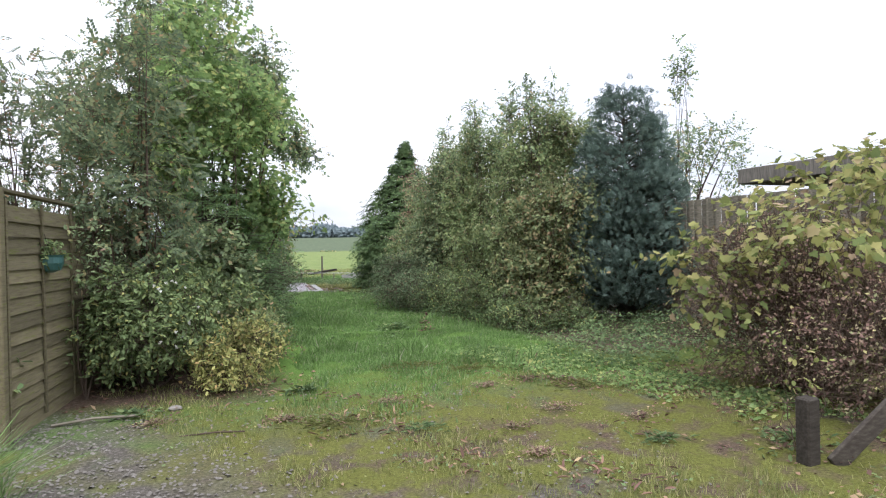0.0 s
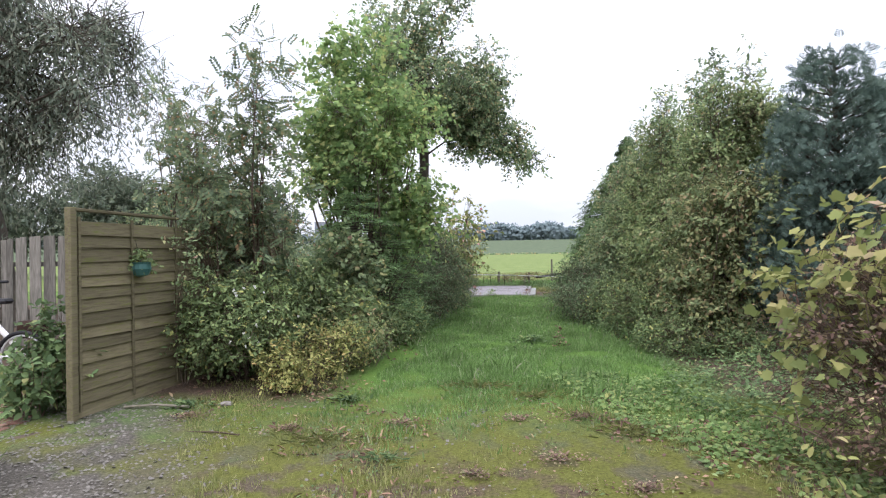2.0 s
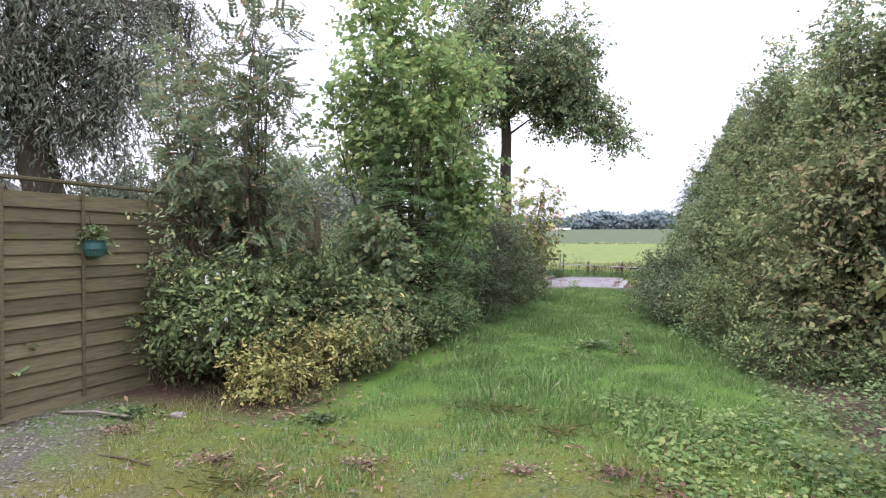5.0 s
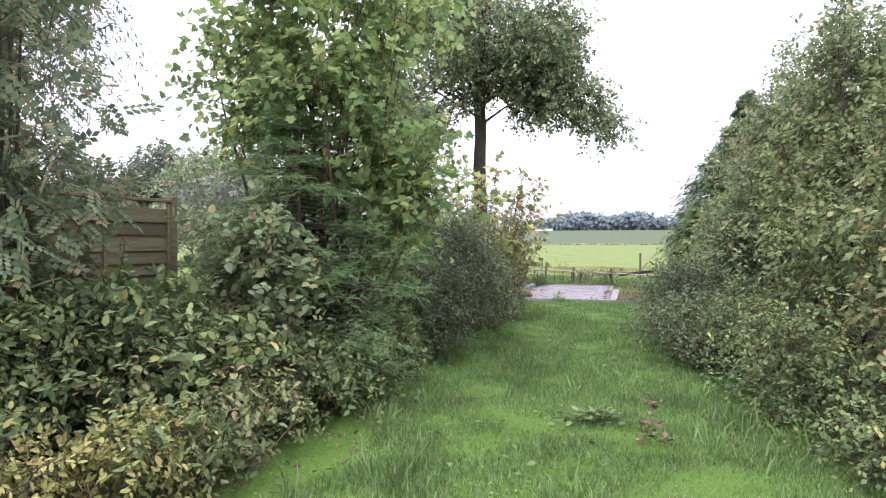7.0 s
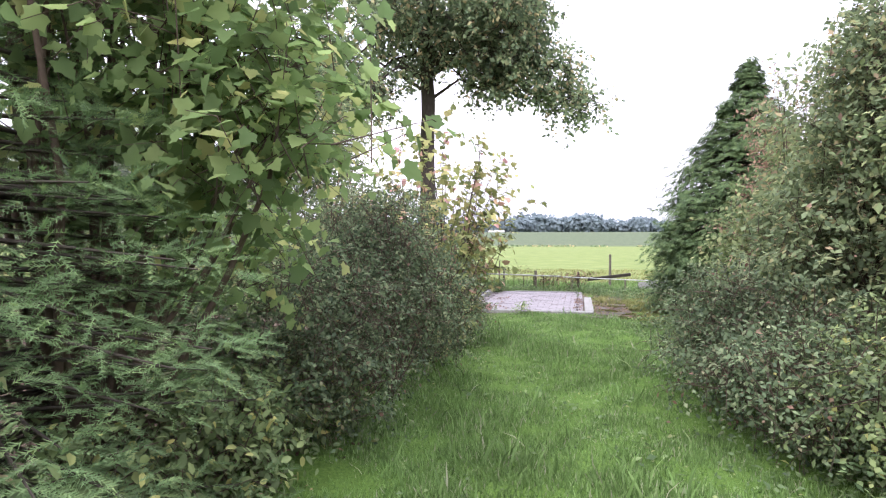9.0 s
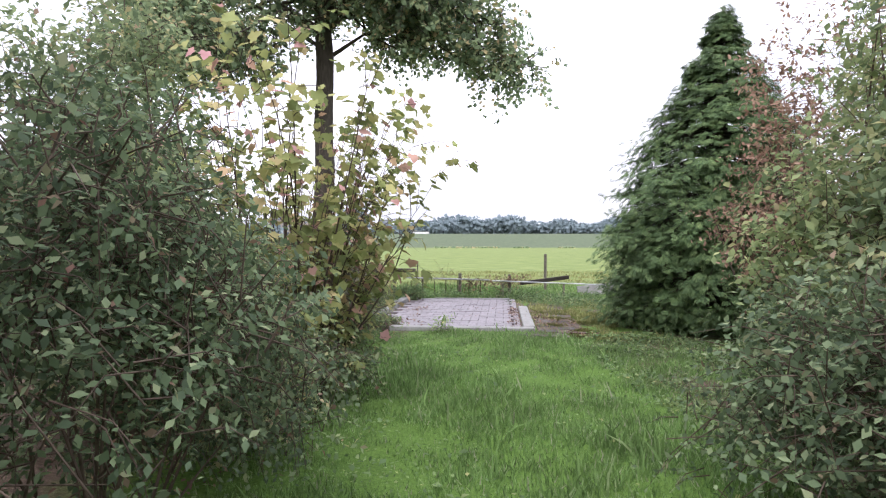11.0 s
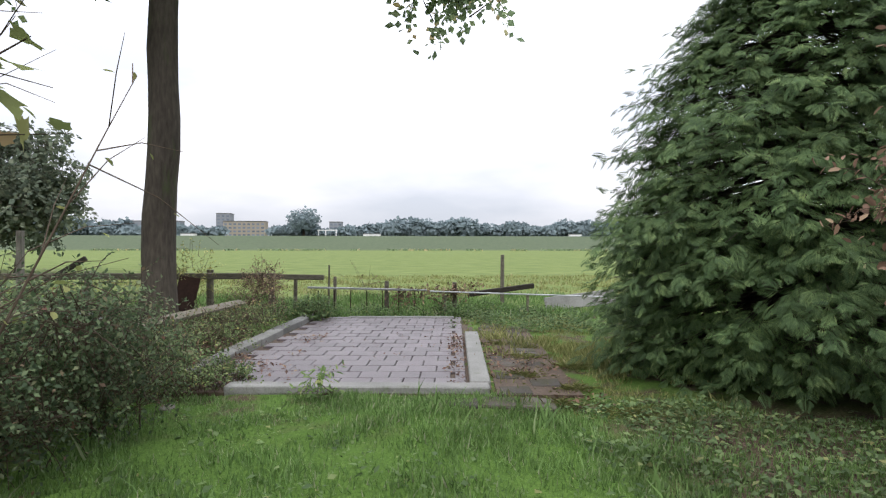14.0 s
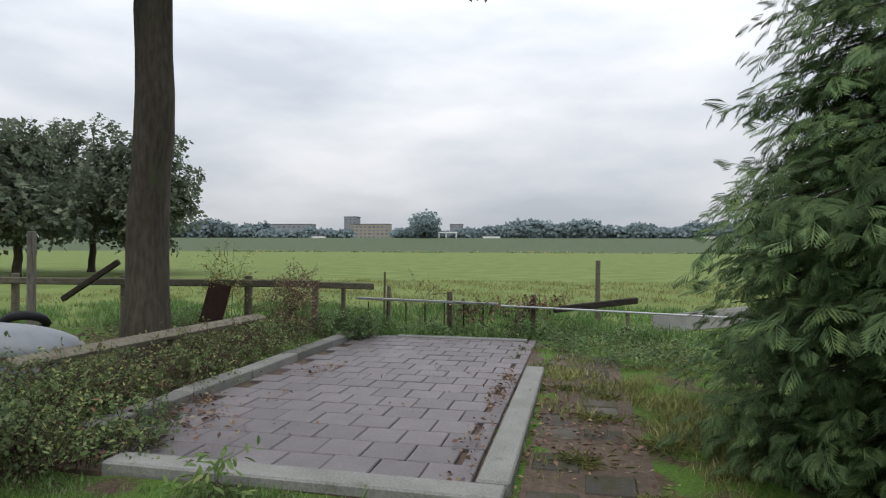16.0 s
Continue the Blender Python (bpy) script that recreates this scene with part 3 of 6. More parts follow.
# ---- the yard to one side: panel fence, board fence, brick paving ----
def panel_fence():
    """Overlapping horizontal boards between posts, with a cap."""
    x0, y0, turn = -1.07, 5.33, 82.0
    ob = thing("panel_fence", "weathered green-stained wooden panel fence of overlapping boards", "fence", x0, y0, 0, turn)
    rng = np.random.default_rng(5)
    post = box(0.07, 0.07, 1.92, 0.006)
    post_me = bpy.data.meshes.new("post"); post.to_mesh(post_me); post.free()
    width, h = 2.06, 1.80
    boards = []
    for k in range(4):
        bm = box(width, 0.014, 0.132, 0.003)
        for v in bm.verts:
            v.co.z += 0.010 * math.sin(v.co.x * 2.6 + k * 1.7) * (1 if v.co.z < 0 else 0.4)
        me = bpy.data.meshes.new("board"); bm.to_mesh(me); bm.free(); boards.append(me)
    for i in range(3):
        part("post", post_me, FENCE_WOOD, ob, place=pose(i * (width + 0.08), 0, 0.95))
    for i in range(2):
        cx = 0.04 + width / 2 + i * (width + 0.08)
        for j in range(15):
            z = 0.10 + j * 0.116
            lean = -11 if j % 2 else -9
            part("board", boards[(i + j * 3) % 4], FENCE_WOOD, ob, place=pose(cx, -0.006 + rng.uniform(-0.004, 0.004), z + rng.uniform(-0.006, 0.006), lean, rng.uniform(-0.3, 0.3), 0))
        for s in (-0.5, -0.17, 0.17, 0.5):
            part("batten", box(0.03, 0.018, 1.74, 0.003), FENCE_WOOD, ob, place=pose(cx + s * (width - 0.05), -0.028, 0.96))
        part("cap", box(width + 0.06, 0.075, 0.028, 0.005), FENCE_WOOD, ob, place=pose(cx, 0, 1.885 - 0.03 * i, 0, 0.4 - 0.7 * i, 0))


def board_fence(x, y, turn, bays, wide, tall, label, wood, dip=0.0, gap=0.012, rails=(0.45, 1.25)):
    ob = thing("board_fence", label, "fence", x, y, gz(x, y), turn)
    rng = np.random.default_rng(int(x * 10) + 500)
    post_me = bpy.data.meshes.new("post"); bm = box(0.07, 0.07, tall + 0.06, 0.006); bm.to_mesh(post_me); bm.free()
    for i in range(bays + 1):
        part("post", post_me, wood, ob, place=pose(i * wide, 0.05, (tall + 0.06) / 2))
    for i in range(bays):
        n = int(wide / (0.09 + gap))
        for j in range(n):
            u = (j + 0.5) / n
            h = tall - dip * (1 - (2 * u - 1) ** 2) if dip >= 0 else tall + dip * (2 * u - 1) ** 2
            side = 0.028 if (j % 2 and gap < 0.02) else 0.0
            part("board", box(0.09, 0.018, h, 0.004), wood, ob, place=pose(i * wide + (j + 0.5) * wide / n, -side, h / 2 + 0.03, rng.uniform(-0.4, 0.4), rng.uniform(-0.5, 0.5), 0))
        for r in rails:
            part("rail", box(wide - 0.06, 0.035, 0.07, 0.004), wood, ob, place=pose((i + 0.5) * wide, 0.026, r * tall / 1.6))
    return ob


panel_fence()
board_fence(-8.3, 8.55, 0, 4, 1.82, 1.72, "grey-green wooden board fence with an arched top edge", GREY_WOOD, -0.10)
board_fence(7.75, 9.2, -90, 3, 1.8, 2.0, "old grey-brown vertical board fence behind shrubs", RAIL_WOOD, 0.0, -0.014)

shed = thing("garden_shed", "cream-painted garden shed with a low white gable", "shed", -12.4, 13.0, 0.0, 0)
part("wall", box(4.0, 3.0, 2.2, 0.01, (0, 0, 1.1)), WHITE, shed)
bm = bmesh.new()
for sgn in (-1, 1):
    box(4.3, 1.9, 0.09, 0.01, (0, sgn * 0.84, 2.55), pose(0, 0, 0, -sgn * 22), bm)
part("roof", bm, ROOFING, shed)
bm = bmesh.new()
rows = [[bm.verts.new((gx, gy, zz)) for gy, zz in ((-1.5, 2.2), (1.5, 2.2), (0, 2.82))] for gx in (1.9, 2.0)]
bm.faces.new(rows[0][::-1]); bm.faces.new(rows[1])
for k in range(3):
    bm.faces.new((rows[0][k], rows[0][(k + 1) % 3], rows[1][(k + 1) % 3], rows[1][k]))
part("gable", bm, WHITE, shed)
bm = bmesh.new()
for sgn in (-1, 1):
    box(0.05, 1.86, 0.18, 0.01, (2.17, sgn * 0.84, 2.52), pose(0, 0, 0, -sgn * 22), bm)
part("bargeboard", bm, WHITE, shed)

carport = thing("carport", "flat-roofed wooden carport with mossy bitumen roof edge", "carport", 10.2, 4.6, 0.0, 0)
part("roof", box(3.4, 5.6, 0.05, 0.01, (0, 0, 2.52)), ROOFING, carport)
part("fascia", box(0.04, 5.64, 0.24, 0.008, (-1.72, 0, 2.43)), GREY_WOOD, carport)
part("fascia", box(3.4, 0.04, 0.24, 0.008, (0, 2.82, 2.43)), GREY_WOOD, carport)
part("back_wall", box(0.06, 5.4, 2.3, 0.01, (1.6, 0, 1.15)), DARK_WOOD, carport)
for py in (-2.6, 0):
    part("post", box(0.11, 0.11, 2.3, 0.008, (-1.55, py, 1.15)), DARK_WOOD, carport)
part("ridge_beam", box(3.2, 0.14, 0.12, 0.008, (0.2, 0.2, 2.82)), RAIL_WOOD, carport)

# brick yard
yard = tagged(part("pavement", box(7.4, 4.4, 0.03, 0.0, (-4.85, 6.3, -0.005)), SOIL), "weathered red brick paving in the side yard", "paving", kind="structure")
brick_me = bpy.data.meshes.new("brick"); bm = box(0.20, 0.10, 0.05, 0.006); bm.to_mesh(brick_me); bm.free()
rng = np.random.default_rng(9)
count = 0
for j in range(22):
    for i in range(13):
        bx, by = -4.2 + i * 0.208 + (j % 2) * 0.104, 4.35 + j * 0.107
        if bx < -1.35 and count < 300:
            part("brick", brick_me, BRICK, yard, place=pose(bx, by, 0.0 + rng.uniform(-0.004, 0.004), rng.uniform(-1, 1), rng.uniform(-1, 1), rng.uniform(-1, 1)))
            count += 1

# cargo bike in the yard
def ring(r, t, sides=28, c=6):
    """A wheel tyre: a torus standing in the x-z plane."""
    u, w = np.meshgrid(np.arange(sides) * 2 * np.pi / sides, np.arange(c) * 2 * np.pi / c, indexing="ij")
    v = np.stack([(r + t * np.cos(w)) * np.cos(u), t * np.sin(w), (r + t * np.cos(w)) * np.sin(u)], -1).reshape(-1, 3)
    f = [(i * c + k, ((i + 1) % sides) * c + k, ((i + 1) % sides) * c + (k + 1) % c, i * c + (k + 1) % c) for i in range(sides) for k in range(c)]
    return mesh_arrays("ring", v, np.array(f))


def tube_part(name, runs, r, material, parent, label="", sides=8):
    t = Tubes(sides)
    for pts in runs:
        t.add(pts, [r] * len(pts))
    return part(name, t.mesh(name), material, parent, label)


bike = thing("cargo_bike", "white cargo bike with a black box on brick paving", "bicycle", -3.5, 6.75, 0.02, 4)
for wx, wr in ((-1.15, 0.24), (0.78, 0.31)):
    wheel = part("wheel", ring(wr - 0.02, 0.024), BLACK, bike, place=pose(wx, 0, wr))
    part("rim", ring(wr - 0.055, 0.014), METAL, wheel)
    sp = Tubes(4)
    for k in range(14):
        a = k * math.pi / 7
        sp.add([(0, 0.01, 0), ((wr - 0.05) * math.cos(a), 0, (wr - 0.05) * math.sin(a))], [0.002, 0.002])
    part("spokes", sp.mesh("spokes"), METAL, wheel)
tub = bmesh.new()
for sgn in (-1, 1):
    box(1.0, 0.02, 0.44, 0.004, (-0.45, sgn * 0.29, 0.56), pose(0, 0, 0, -sgn * 8), tub)
box(0.02, 0.56, 0.44, 0.004, (0.06, 0, 0.56), pose(0, 0, 0, 0, 8), tub)
box(0.02, 0.5, 0.42, 0.004, (-0.97, 0, 0.55), pose(0, 0, 0, 0, -12), tub)
box(0.98, 0.52, 0.02, 0.004, (-0.45, 0, 0.34), None, tub)
part("cargo_box", tub, BLACK, bike, "black cargo box")
tube_part("box_rim", [[(-1.02, -0.33, 0.79), (0.1, -0.33, 0.79)], [(-1.02, 0.33, 0.79), (0.1, 0.33, 0.79)], [(0.1, -0.33, 0.79), (0.1, 0.33, 0.79)], [(-1.02, -0.33, 0.79), (-1.02, 0.33, 0.79)]], 0.018, WHITE, bike)
tube_part("frame", [[(-1.15, 0, 0.26), (-0.98, 0, 0.32), (0.12, 0, 0.30), (0.40, 0, 0.33)], [(0.22, 0, 0.34), (0.14, 0, 1.0)], [(0.18, 0, 0.62), (0.42, 0, 0.56), (0.50, 0, 0.92)], [(0.42, 0, 0.56), (0.40, 0, 0.32), (0.78, 0.05, 0.32)], [(0.46, 0, 0.72), (0.78, 0.05, 0.32)]], 0.032, WHITE, bike)
tube_part("handlebar", [[(0.14, 0, 1.0), (0.15, 0, 1.12)], [(0.30, -0.30, 1.16), (0.14, -0.16, 1.14), (0.14, 0.16, 1.14), (0.30, 0.30, 1.16)]], 0.013, BLACK, bike)
part("saddle", box(0.26, 0.15, 0.06, 0.025, (0.52, 0, 0.96)), BLACK, bike)
part("grip", box(0.12, 0.035, 0.035, 0.012, (0.34, 0.32, 1.17)), BLACK, bike)
part("grip", box(0.12, 0.035, 0.035, 0.012, (0.34, -0.32, 1.17)), BLACK, bike)
part("rack_pannier", box(0.30, 0.16, 0.20, 0.03, (0.80, 0.14, 0.62)), RUST, bike, "dark red pannier")
tube_part("kickstand", [[(0.1, 0.0, 0.3), (-0.02, 0.14, 0.02)], [(0.1, 0.0, 0.3), (-0.02, -0.14, 0.02)]], 0.012, BLACK, bike)

# hanging pot on the panel fence
pot = thing("hanging_flowerpot", "teal glazed pot with trailing leaves hung on the fence", "flowerpot", -0.90, 6.12, 1.26, 0)
bm = bmesh.new()
prof = [(0.02, 0.0), (0.075, 0.02), (0.10, 0.08), (0.095, 0.13), (0.105, 0.15)]
rings = [[bm.verts.new((r * math.cos(a * math.pi / 8), r * math.sin(a * math.pi / 8), z)) for a in range(16)] for r, z in prof]
for r1, r2 in zip(rings, rings[1:]):
    for k in range(16):
        bm.faces.new((r1[k], r1[(k + 1) % 16], r2[(k + 1) % 16], r2[k]))
bm.faces.new(rings[0][::-1])
part("pot", bm, TEAL, pot)
rng = np.random.default_rng(21)
p, al, fc, sz, *_ = foliage(rng, [(0, 0, 0.18, 0.10, 0.10, 0.08)], 50, 0.12, 5, 0.04, droop=0.9)
part("leaves", scatter("leaves", OVAL, p, al, fc, sz), L_ROSE, pot)
tube_part("hook", [[(0, 0, 0.15), (-0.05, 0.0, 0.36), (-0.10, 0, 0.50)]], 0.003, BLACK, pot, sides=4)

# short post and leaning plank beside the shrub
stump = thing("timber_post", "short weathered grey timber post in the ground", "post", 3.82, 2.78)
part("post", box(0.11, 0.10, 0.50, 0.012, (0, 0, 0.17)), DARK_WOOD, stump)
plank = thing("leaning_plank", "grey weathered plank leaning against the shrub", "plank", 4.02, 2.62)
part("plank", box(1.25, 0.035, 0.13, 0.006, (0.42, 0.0, 0.36), pose(0, 0, 0, 0, -37, -10)), DARK_WOOD, plank)

# ---- planting along the left of the path ----
plant("rose_bush", "dense dark green rose bush with a few white blooms", "shrub", -0.15, 7.1,
      [(0, 0, 0.62, 0.6, 0.85, 0.62), (0.0, 0.9, 0.6, 0.6, 0.6, 0.6), (-0.2, -0.4, 0.8, 0.4, 0.5, 0.5)], OVAL, L_ROSE, 2600, 0.2, 7, 0.052, 31, 0.012, 26, 6, droop=0.35, clumps=(60, 0.18, 0.36))
roses = bpy.data.objects["rose_bush"]
rng = np.random.default_rng(33)
for k in range(16):
    d = unit(np.array((abs(rng.normal()) * 0.8, -abs(rng.normal()), rng.uniform(-0.3, 1.0))))
    c = np.array((0, 0.1, 0.62)) + d * np.array((0.62, 0.9, 0.62)) * rng.uniform(0.9, 1.02)
    if c[2] > 0.2:
        al = unit(rng.normal(size=(8, 3)) + d); fc = unit(rng.normal(size=(8, 3)))
        part("bloom", scatter("bloom", shape_diamond(0.9), np.repeat(c[None], 8, 0), al, fc, rng.uniform(0.015, 0.028, 8)), L_PETAL, roses)
plant("elder_bush", "broad leafy elder bush, mid green, in the planting bed", "shrub", 0.15, 8.5,
      [(0, 0, 0.6, 0.75, 0.8, 0.6), (0.3, 0.5, 0.5, 0.6, 0.6, 0.5)], shape_oval(0.62), L_ROSE, 1400, 0.24, 7, 0.075, 36, 0.012, 20, 5, droop=0.4, clumps=(50, 0.2, 0.36))
plant("blackberry_bush", "light green blackberry climbing over the spruce", "shrub", 0.62, 9.35,
      [(0, 0, 0.8, 0.42, 0.5, 0.75), (-0.3, 0.1, 1.4, 0.4, 0.4, 0.45)], shape_oval(0.75), L_HEDGE, 620, 0.24, 6, 0.075, 38, 0.009, 18, 5, droop=0.4, clumps=(34, 0.18, 0.32))
plant("yellow_shrub", "low loose shrub with small yellow autumn leaves", "shrub", 0.62, 6.75,
      [(0, 0, 0.30, 0.5, 0.45, 0.36), (0.25, 0.55, 0.28, 0.42, 0.45, 0.32), (-0.15, -0.25, 0.2, 0.3, 0.25, 0.25)], OVAL, L_YELLOW, 900, 0.15, 6, 0.042, 41, 0.006, 22, 7, clumps=(40, 0.10, 0.22))
plant("rose_shrub", "low shrub with reddish brown and green leaves", "shrub", 0.75, 8.1,
      [(0, 0, 0.34, 0.46, 0.55, 0.42), (0.05, 0.7, 0.36, 0.42, 0.5, 0.42)], OVAL, L_HEDGE_R, 560, 0.18, 6, 0.05, 43, 0.007, 18, 6, clumps=(36, 0.12, 0.26))
plant("snowberry", "loose green snowberry with white berries at the bed edge", "shrub", 0.78, 7.75,
      [(0, 0, 0.3, 0.4, 0.6, 0.34), (0.05, 1.1, 0.34, 0.42, 0.6, 0.36)], OVAL, L_ROSE, 700, 0.2, 6, 0.045, 44, 0.006, 20, 7, droop=0.5, clumps=(40, 0.12, 0.24))
plant("bramble", "trailing green bramble along the grass edge", "shrub", 0.95, 9.7,
      [(0, 0, 0.32, 0.40, 0.75, 0.38), (0.1, 1.3, 0.34, 0.40, 0.75, 0.40), (0.15, 2.4, 0.32, 0.38, 0.6, 0.36)], OVAL, L_ROSE, 1500, 0.22, 6, 0.055, 45, 0.006, 22, 8, droop=0.5, root=0.5)
plant("rowan_sapling", "slender rowan sapling with dark feathery leaves", "tree", -0.35, 7.75,
      [(0, 0, 2.3, 0.45, 0.45, 1.1), (0.05, 0, 3.6, 0.28, 0.28, 1.0), (0, 0, 1.5, 0.5, 0.5, 0.6)], PINNATE, L_ROWAN, 290, 0.3, 3, 0.19, 47, 0.02, 16, 2, droop=0.4, root=0.08, every=1)
plant("rowan_sapling", "thin sparse rowan sapling beside the fence", "tree", -0.75, 7.2,
      [(0, 0, 2.0, 0.25, 0.25, 0.7), (-0.05, 0, 2.9, 0.2, 0.2, 0.6)], PINNATE, L_ROWAN, 110, 0.28, 3, 0.17, 48, 0.014, 8, 1, droop=0.4, root=0.03, every=1)
plant("rowan_sapling", "loose rowan behind the fence panels", "tree", -1.75, 8.9,
      [(0, 0, 2.6, 0.8, 0.7, 0.8), (-0.2, 0, 3.5, 0.6, 0.5, 0.6)], PINNATE, L_ROWAN, 170, 0.35, 3, 0.18, 50, 0.02, 16, 2, droop=0.4, root=0.08, every=1)
plant("climbing_shrub", "loose climbing shrub against the fence panel", "shrub", -0.70, 6.85,
      [(0, 0, 1.4, 0.22, 0.45, 0.5), (0, 0.4, 1.8, 0.25, 0.5, 0.35), (0, 1.3, 1.8, 0.3, 0.7, 0.4)], OVAL, L_HEDGE, 240, 0.22, 6, 0.05, 49, 0.010, 14, 3, droop=0.5)
plant("maple_tree", "young bright green maple with many upright stems", "tree", 0.45, 10.9,
      [(0, 0, 2.7, 1.2, 1.15, 1.0), (0.1, 0, 3.8, 1.25, 1.2, 1.0), (-0.1, 0.1, 4.9, 0.85, 0.85, 0.9), (0.7, -0.2, 2.1, 0.85, 0.8, 0.7), (-0.7, -0.1, 3.2, 0.7, 0.7, 0.8), (0.3, 0.3, 1.4, 0.6, 0.6, 0.6), (1.0, -0.15, 1.95, 0.5, 0.5, 0.5)],
      LOBED, L_MAPLE, 2300, 0.42, 6, 0.076, 51, 0.03, 46, 6, up=0.6, droop=0.35, shell=0.6, root=0.2, every=2, clumps=(120, 0.2, 0.42))
plant("cotoneaster", "dense dark green and reddish cotoneaster bush", "shrub", 1.35, 13.55,
      [(0, 0, 0.9, 0.92, 1.05, 0.9), (0.15, 0.9, 0.75, 0.72, 0.75, 0.72), (-0.2, -0.2, 1.45, 0.78, 0.9, 0.65), (-0.2, -1.3, 0.75, 0.8, 0.85, 0.75)], SMALL, L_DARK, 6200, 0.22, 8, 0.036, 53, 0.010, 30, 7, droop=0.45, shell=0.22, clumps=(56, 0.24, 0.42))
plant("elder_bush", "leafy green bush beyond the cotoneaster", "shrub", 0.7, 15.4,
      [(0, 0, 0.8, 0.8, 0.9, 0.8), (-0.2, 0.2, 1.6, 0.6, 0.7, 0.6)], OVAL, L_HEDGE, 1100, 0.28, 7, 0.06, 55, 0.012, 16, 5)
plant("hazel_bush", "tall hazel in the bed behind the cotoneaster", "shrub", -0.3, 16.4,
      [(0, 0, 1.6, 1.1, 1.0, 1.3), (0, 0, 3.2, 0.9, 0.9, 0.9)], SMALL, L_HEDGE, 1500, 0.34, 8, 0.07, 56, 0.02, 24, 6, up=0.6, clumps=(50, 0.28, 0.5))
def arching_shrub(name, label, x, y, stems, tall, reach, leaf, material, size, seed, bare=0.3, twigs=6, twig_len=0.45, leaves=5, stem_r=0.011, lean=(0, 0)):
    """An open shrub: arching stems from one foot, side twigs, leaves in pairs on short stalks."""
    rng = np.random.default_rng(seed)
    ob = thing(name, label, "shrub", x, y)
    t = Tubes(5)
    at, along, face = [], [], []
    for i in range(stems):
        a = rng.uniform(0, 2 * math.pi)
        o = np.array((math.cos(a), math.sin(a), 0))
        h, w = tall * rng.uniform(0.45, 1.0), reach * rng.uniform(0.35, 1.0)
        foot = o * rng.uniform(0.05, 0.25) + np.array((0, 0, -0.04))
        bow = rng.normal(size=3) * 0.10
        pts = [foot + (o * w + np.array((lean[0], lean[1], 0)) * (h / tall)) * u ** 1.15 + np.array((0, 0, h * (1.25 * u - 0.25 * u * u))) + bow * math.sin(3.0 * u) for u in np.linspace(0, 1, 7)]
        r = stem_r * rng.uniform(0.6, 1.2)
        t.add(pts, [r * (1 - 0.8 * k / 6) for k in range(7)])
        for k in range(twigs):
            u = bare + (1 - bare) * (k + rng.uniform(0, 1)) / twigs
            q = min(int(u * 6), 5)
            b = pts[q] + (pts[q + 1] - pts[q]) * (u * 6 - q)
            d = unit(unit(pts[q + 1] - pts[q]) * 0.7 + unit(rng.normal(size=3) + o * 0.5) * 0.9)
            ln = twig_len * rng.uniform(0.5, 1.2)
            mid, e = b + d * ln * 0.5 + np.array((0, 0, 0.03)), b + d * ln - np.array((0, 0, 0.06 * ln))
            t.add([b, mid, e], [r * 0.4, r * 0.28, r * 0.12], 4)
            for m in range(leaves):
                w_ = (m + 0.6) / leaves
                p = b + (e - b) * w_ + rng.normal(size=3) * 0.012
                s_ = unit(np.cross(d, rng.normal(size=3)))
                at.append(p); along.append(d * 0.4 + s_ * (1 if m % 2 else -1) + np.array((0, 0, -0.35)) + rng.normal(size=3) * 0.2)
                face.append(np.array((0, 0, 1.0)) + o * 0.5 + rng.normal(size=3) * 0.35)
    at = np.array(at)
    ok = at[:, 2] > 0.05
    part("foliage", scatter("foliage", leaf, at[ok], np.array(along)[ok], np.array(face)[ok], size * rng.uniform(0.55, 1.25, int(ok.sum()))), material, ob)
    part("stem", t.mesh("stem"), TWIG, ob)
    return ob


arching_shrub("guelder_rose", "tall loose bush with yellow and pink autumn leaves", 1.5, 16.3, 60, 3.1, 1.3, LOBED, L_AUTUMN, 0.088, 57, 0.10, 9, 0.42, 6, 0.010)
arching_shrub("bare_shrub", "thin almost leafless shrub with fine arching twigs", 1.35, 17.7, 16, 2.9, 1.0, OVAL, L_AUTUMN, 0.06, 58, 0.3, 9, 0.6, 1, 0.009)
plant("snowberry", "low grey-green shrub below the autumn bush", "shrub", 1.6, 15.0,
      [(0, 0, 0.4, 0.55, 0.6, 0.42), (-0.3, 0.8, 0.45, 0.6, 0.6, 0.45), (0.15, 1.6, 0.35, 0.5, 0.6, 0.38)], SMALL, L_HEDGE, 1500, 0.2, 7, 0.04, 60, 0.006, 22, 8, droop=0.4, clumps=(50, 0.14, 0.28))
plant("privet_bush", "low dark green shrub beside the paved slab", "shrub", 1.2, 20.0,
      [(0, 0, 0.55, 0.7, 0.65, 0.55), (-0.1, -0.8, 0.65, 0.7, 0.6, 0.65), (-0.6, 0.6, 0.5, 0.7, 0.7, 0.55), (-0.8, -0.3, 0.7, 0.6, 0.8, 0.65)], SMALL, L_DARK, 3600, 0.24, 7, 0.035, 59, 0.008, 24, 7, droop=0.3, clumps=(70, 0.16, 0.34))
plant("bramble", "low dark bramble between the kerb and the plank rail", "shrub", 0.85, 22.2,
      [(0.2, 0, 0.18, 0.42, 0.8, 0.28), (0.35, 1.3, 0.16, 0.36, 0.8, 0.24), (0.45, 2.7, 0.2, 0.35, 0.8, 0.26), (-0.1, -0.7, 0.25, 0.55, 0.6, 0.32)], SMALL, L_ROSE, 1300, 0.2, 6, 0.035, 61, 0.005, 20, 8, droop=0.5, root=0.4)
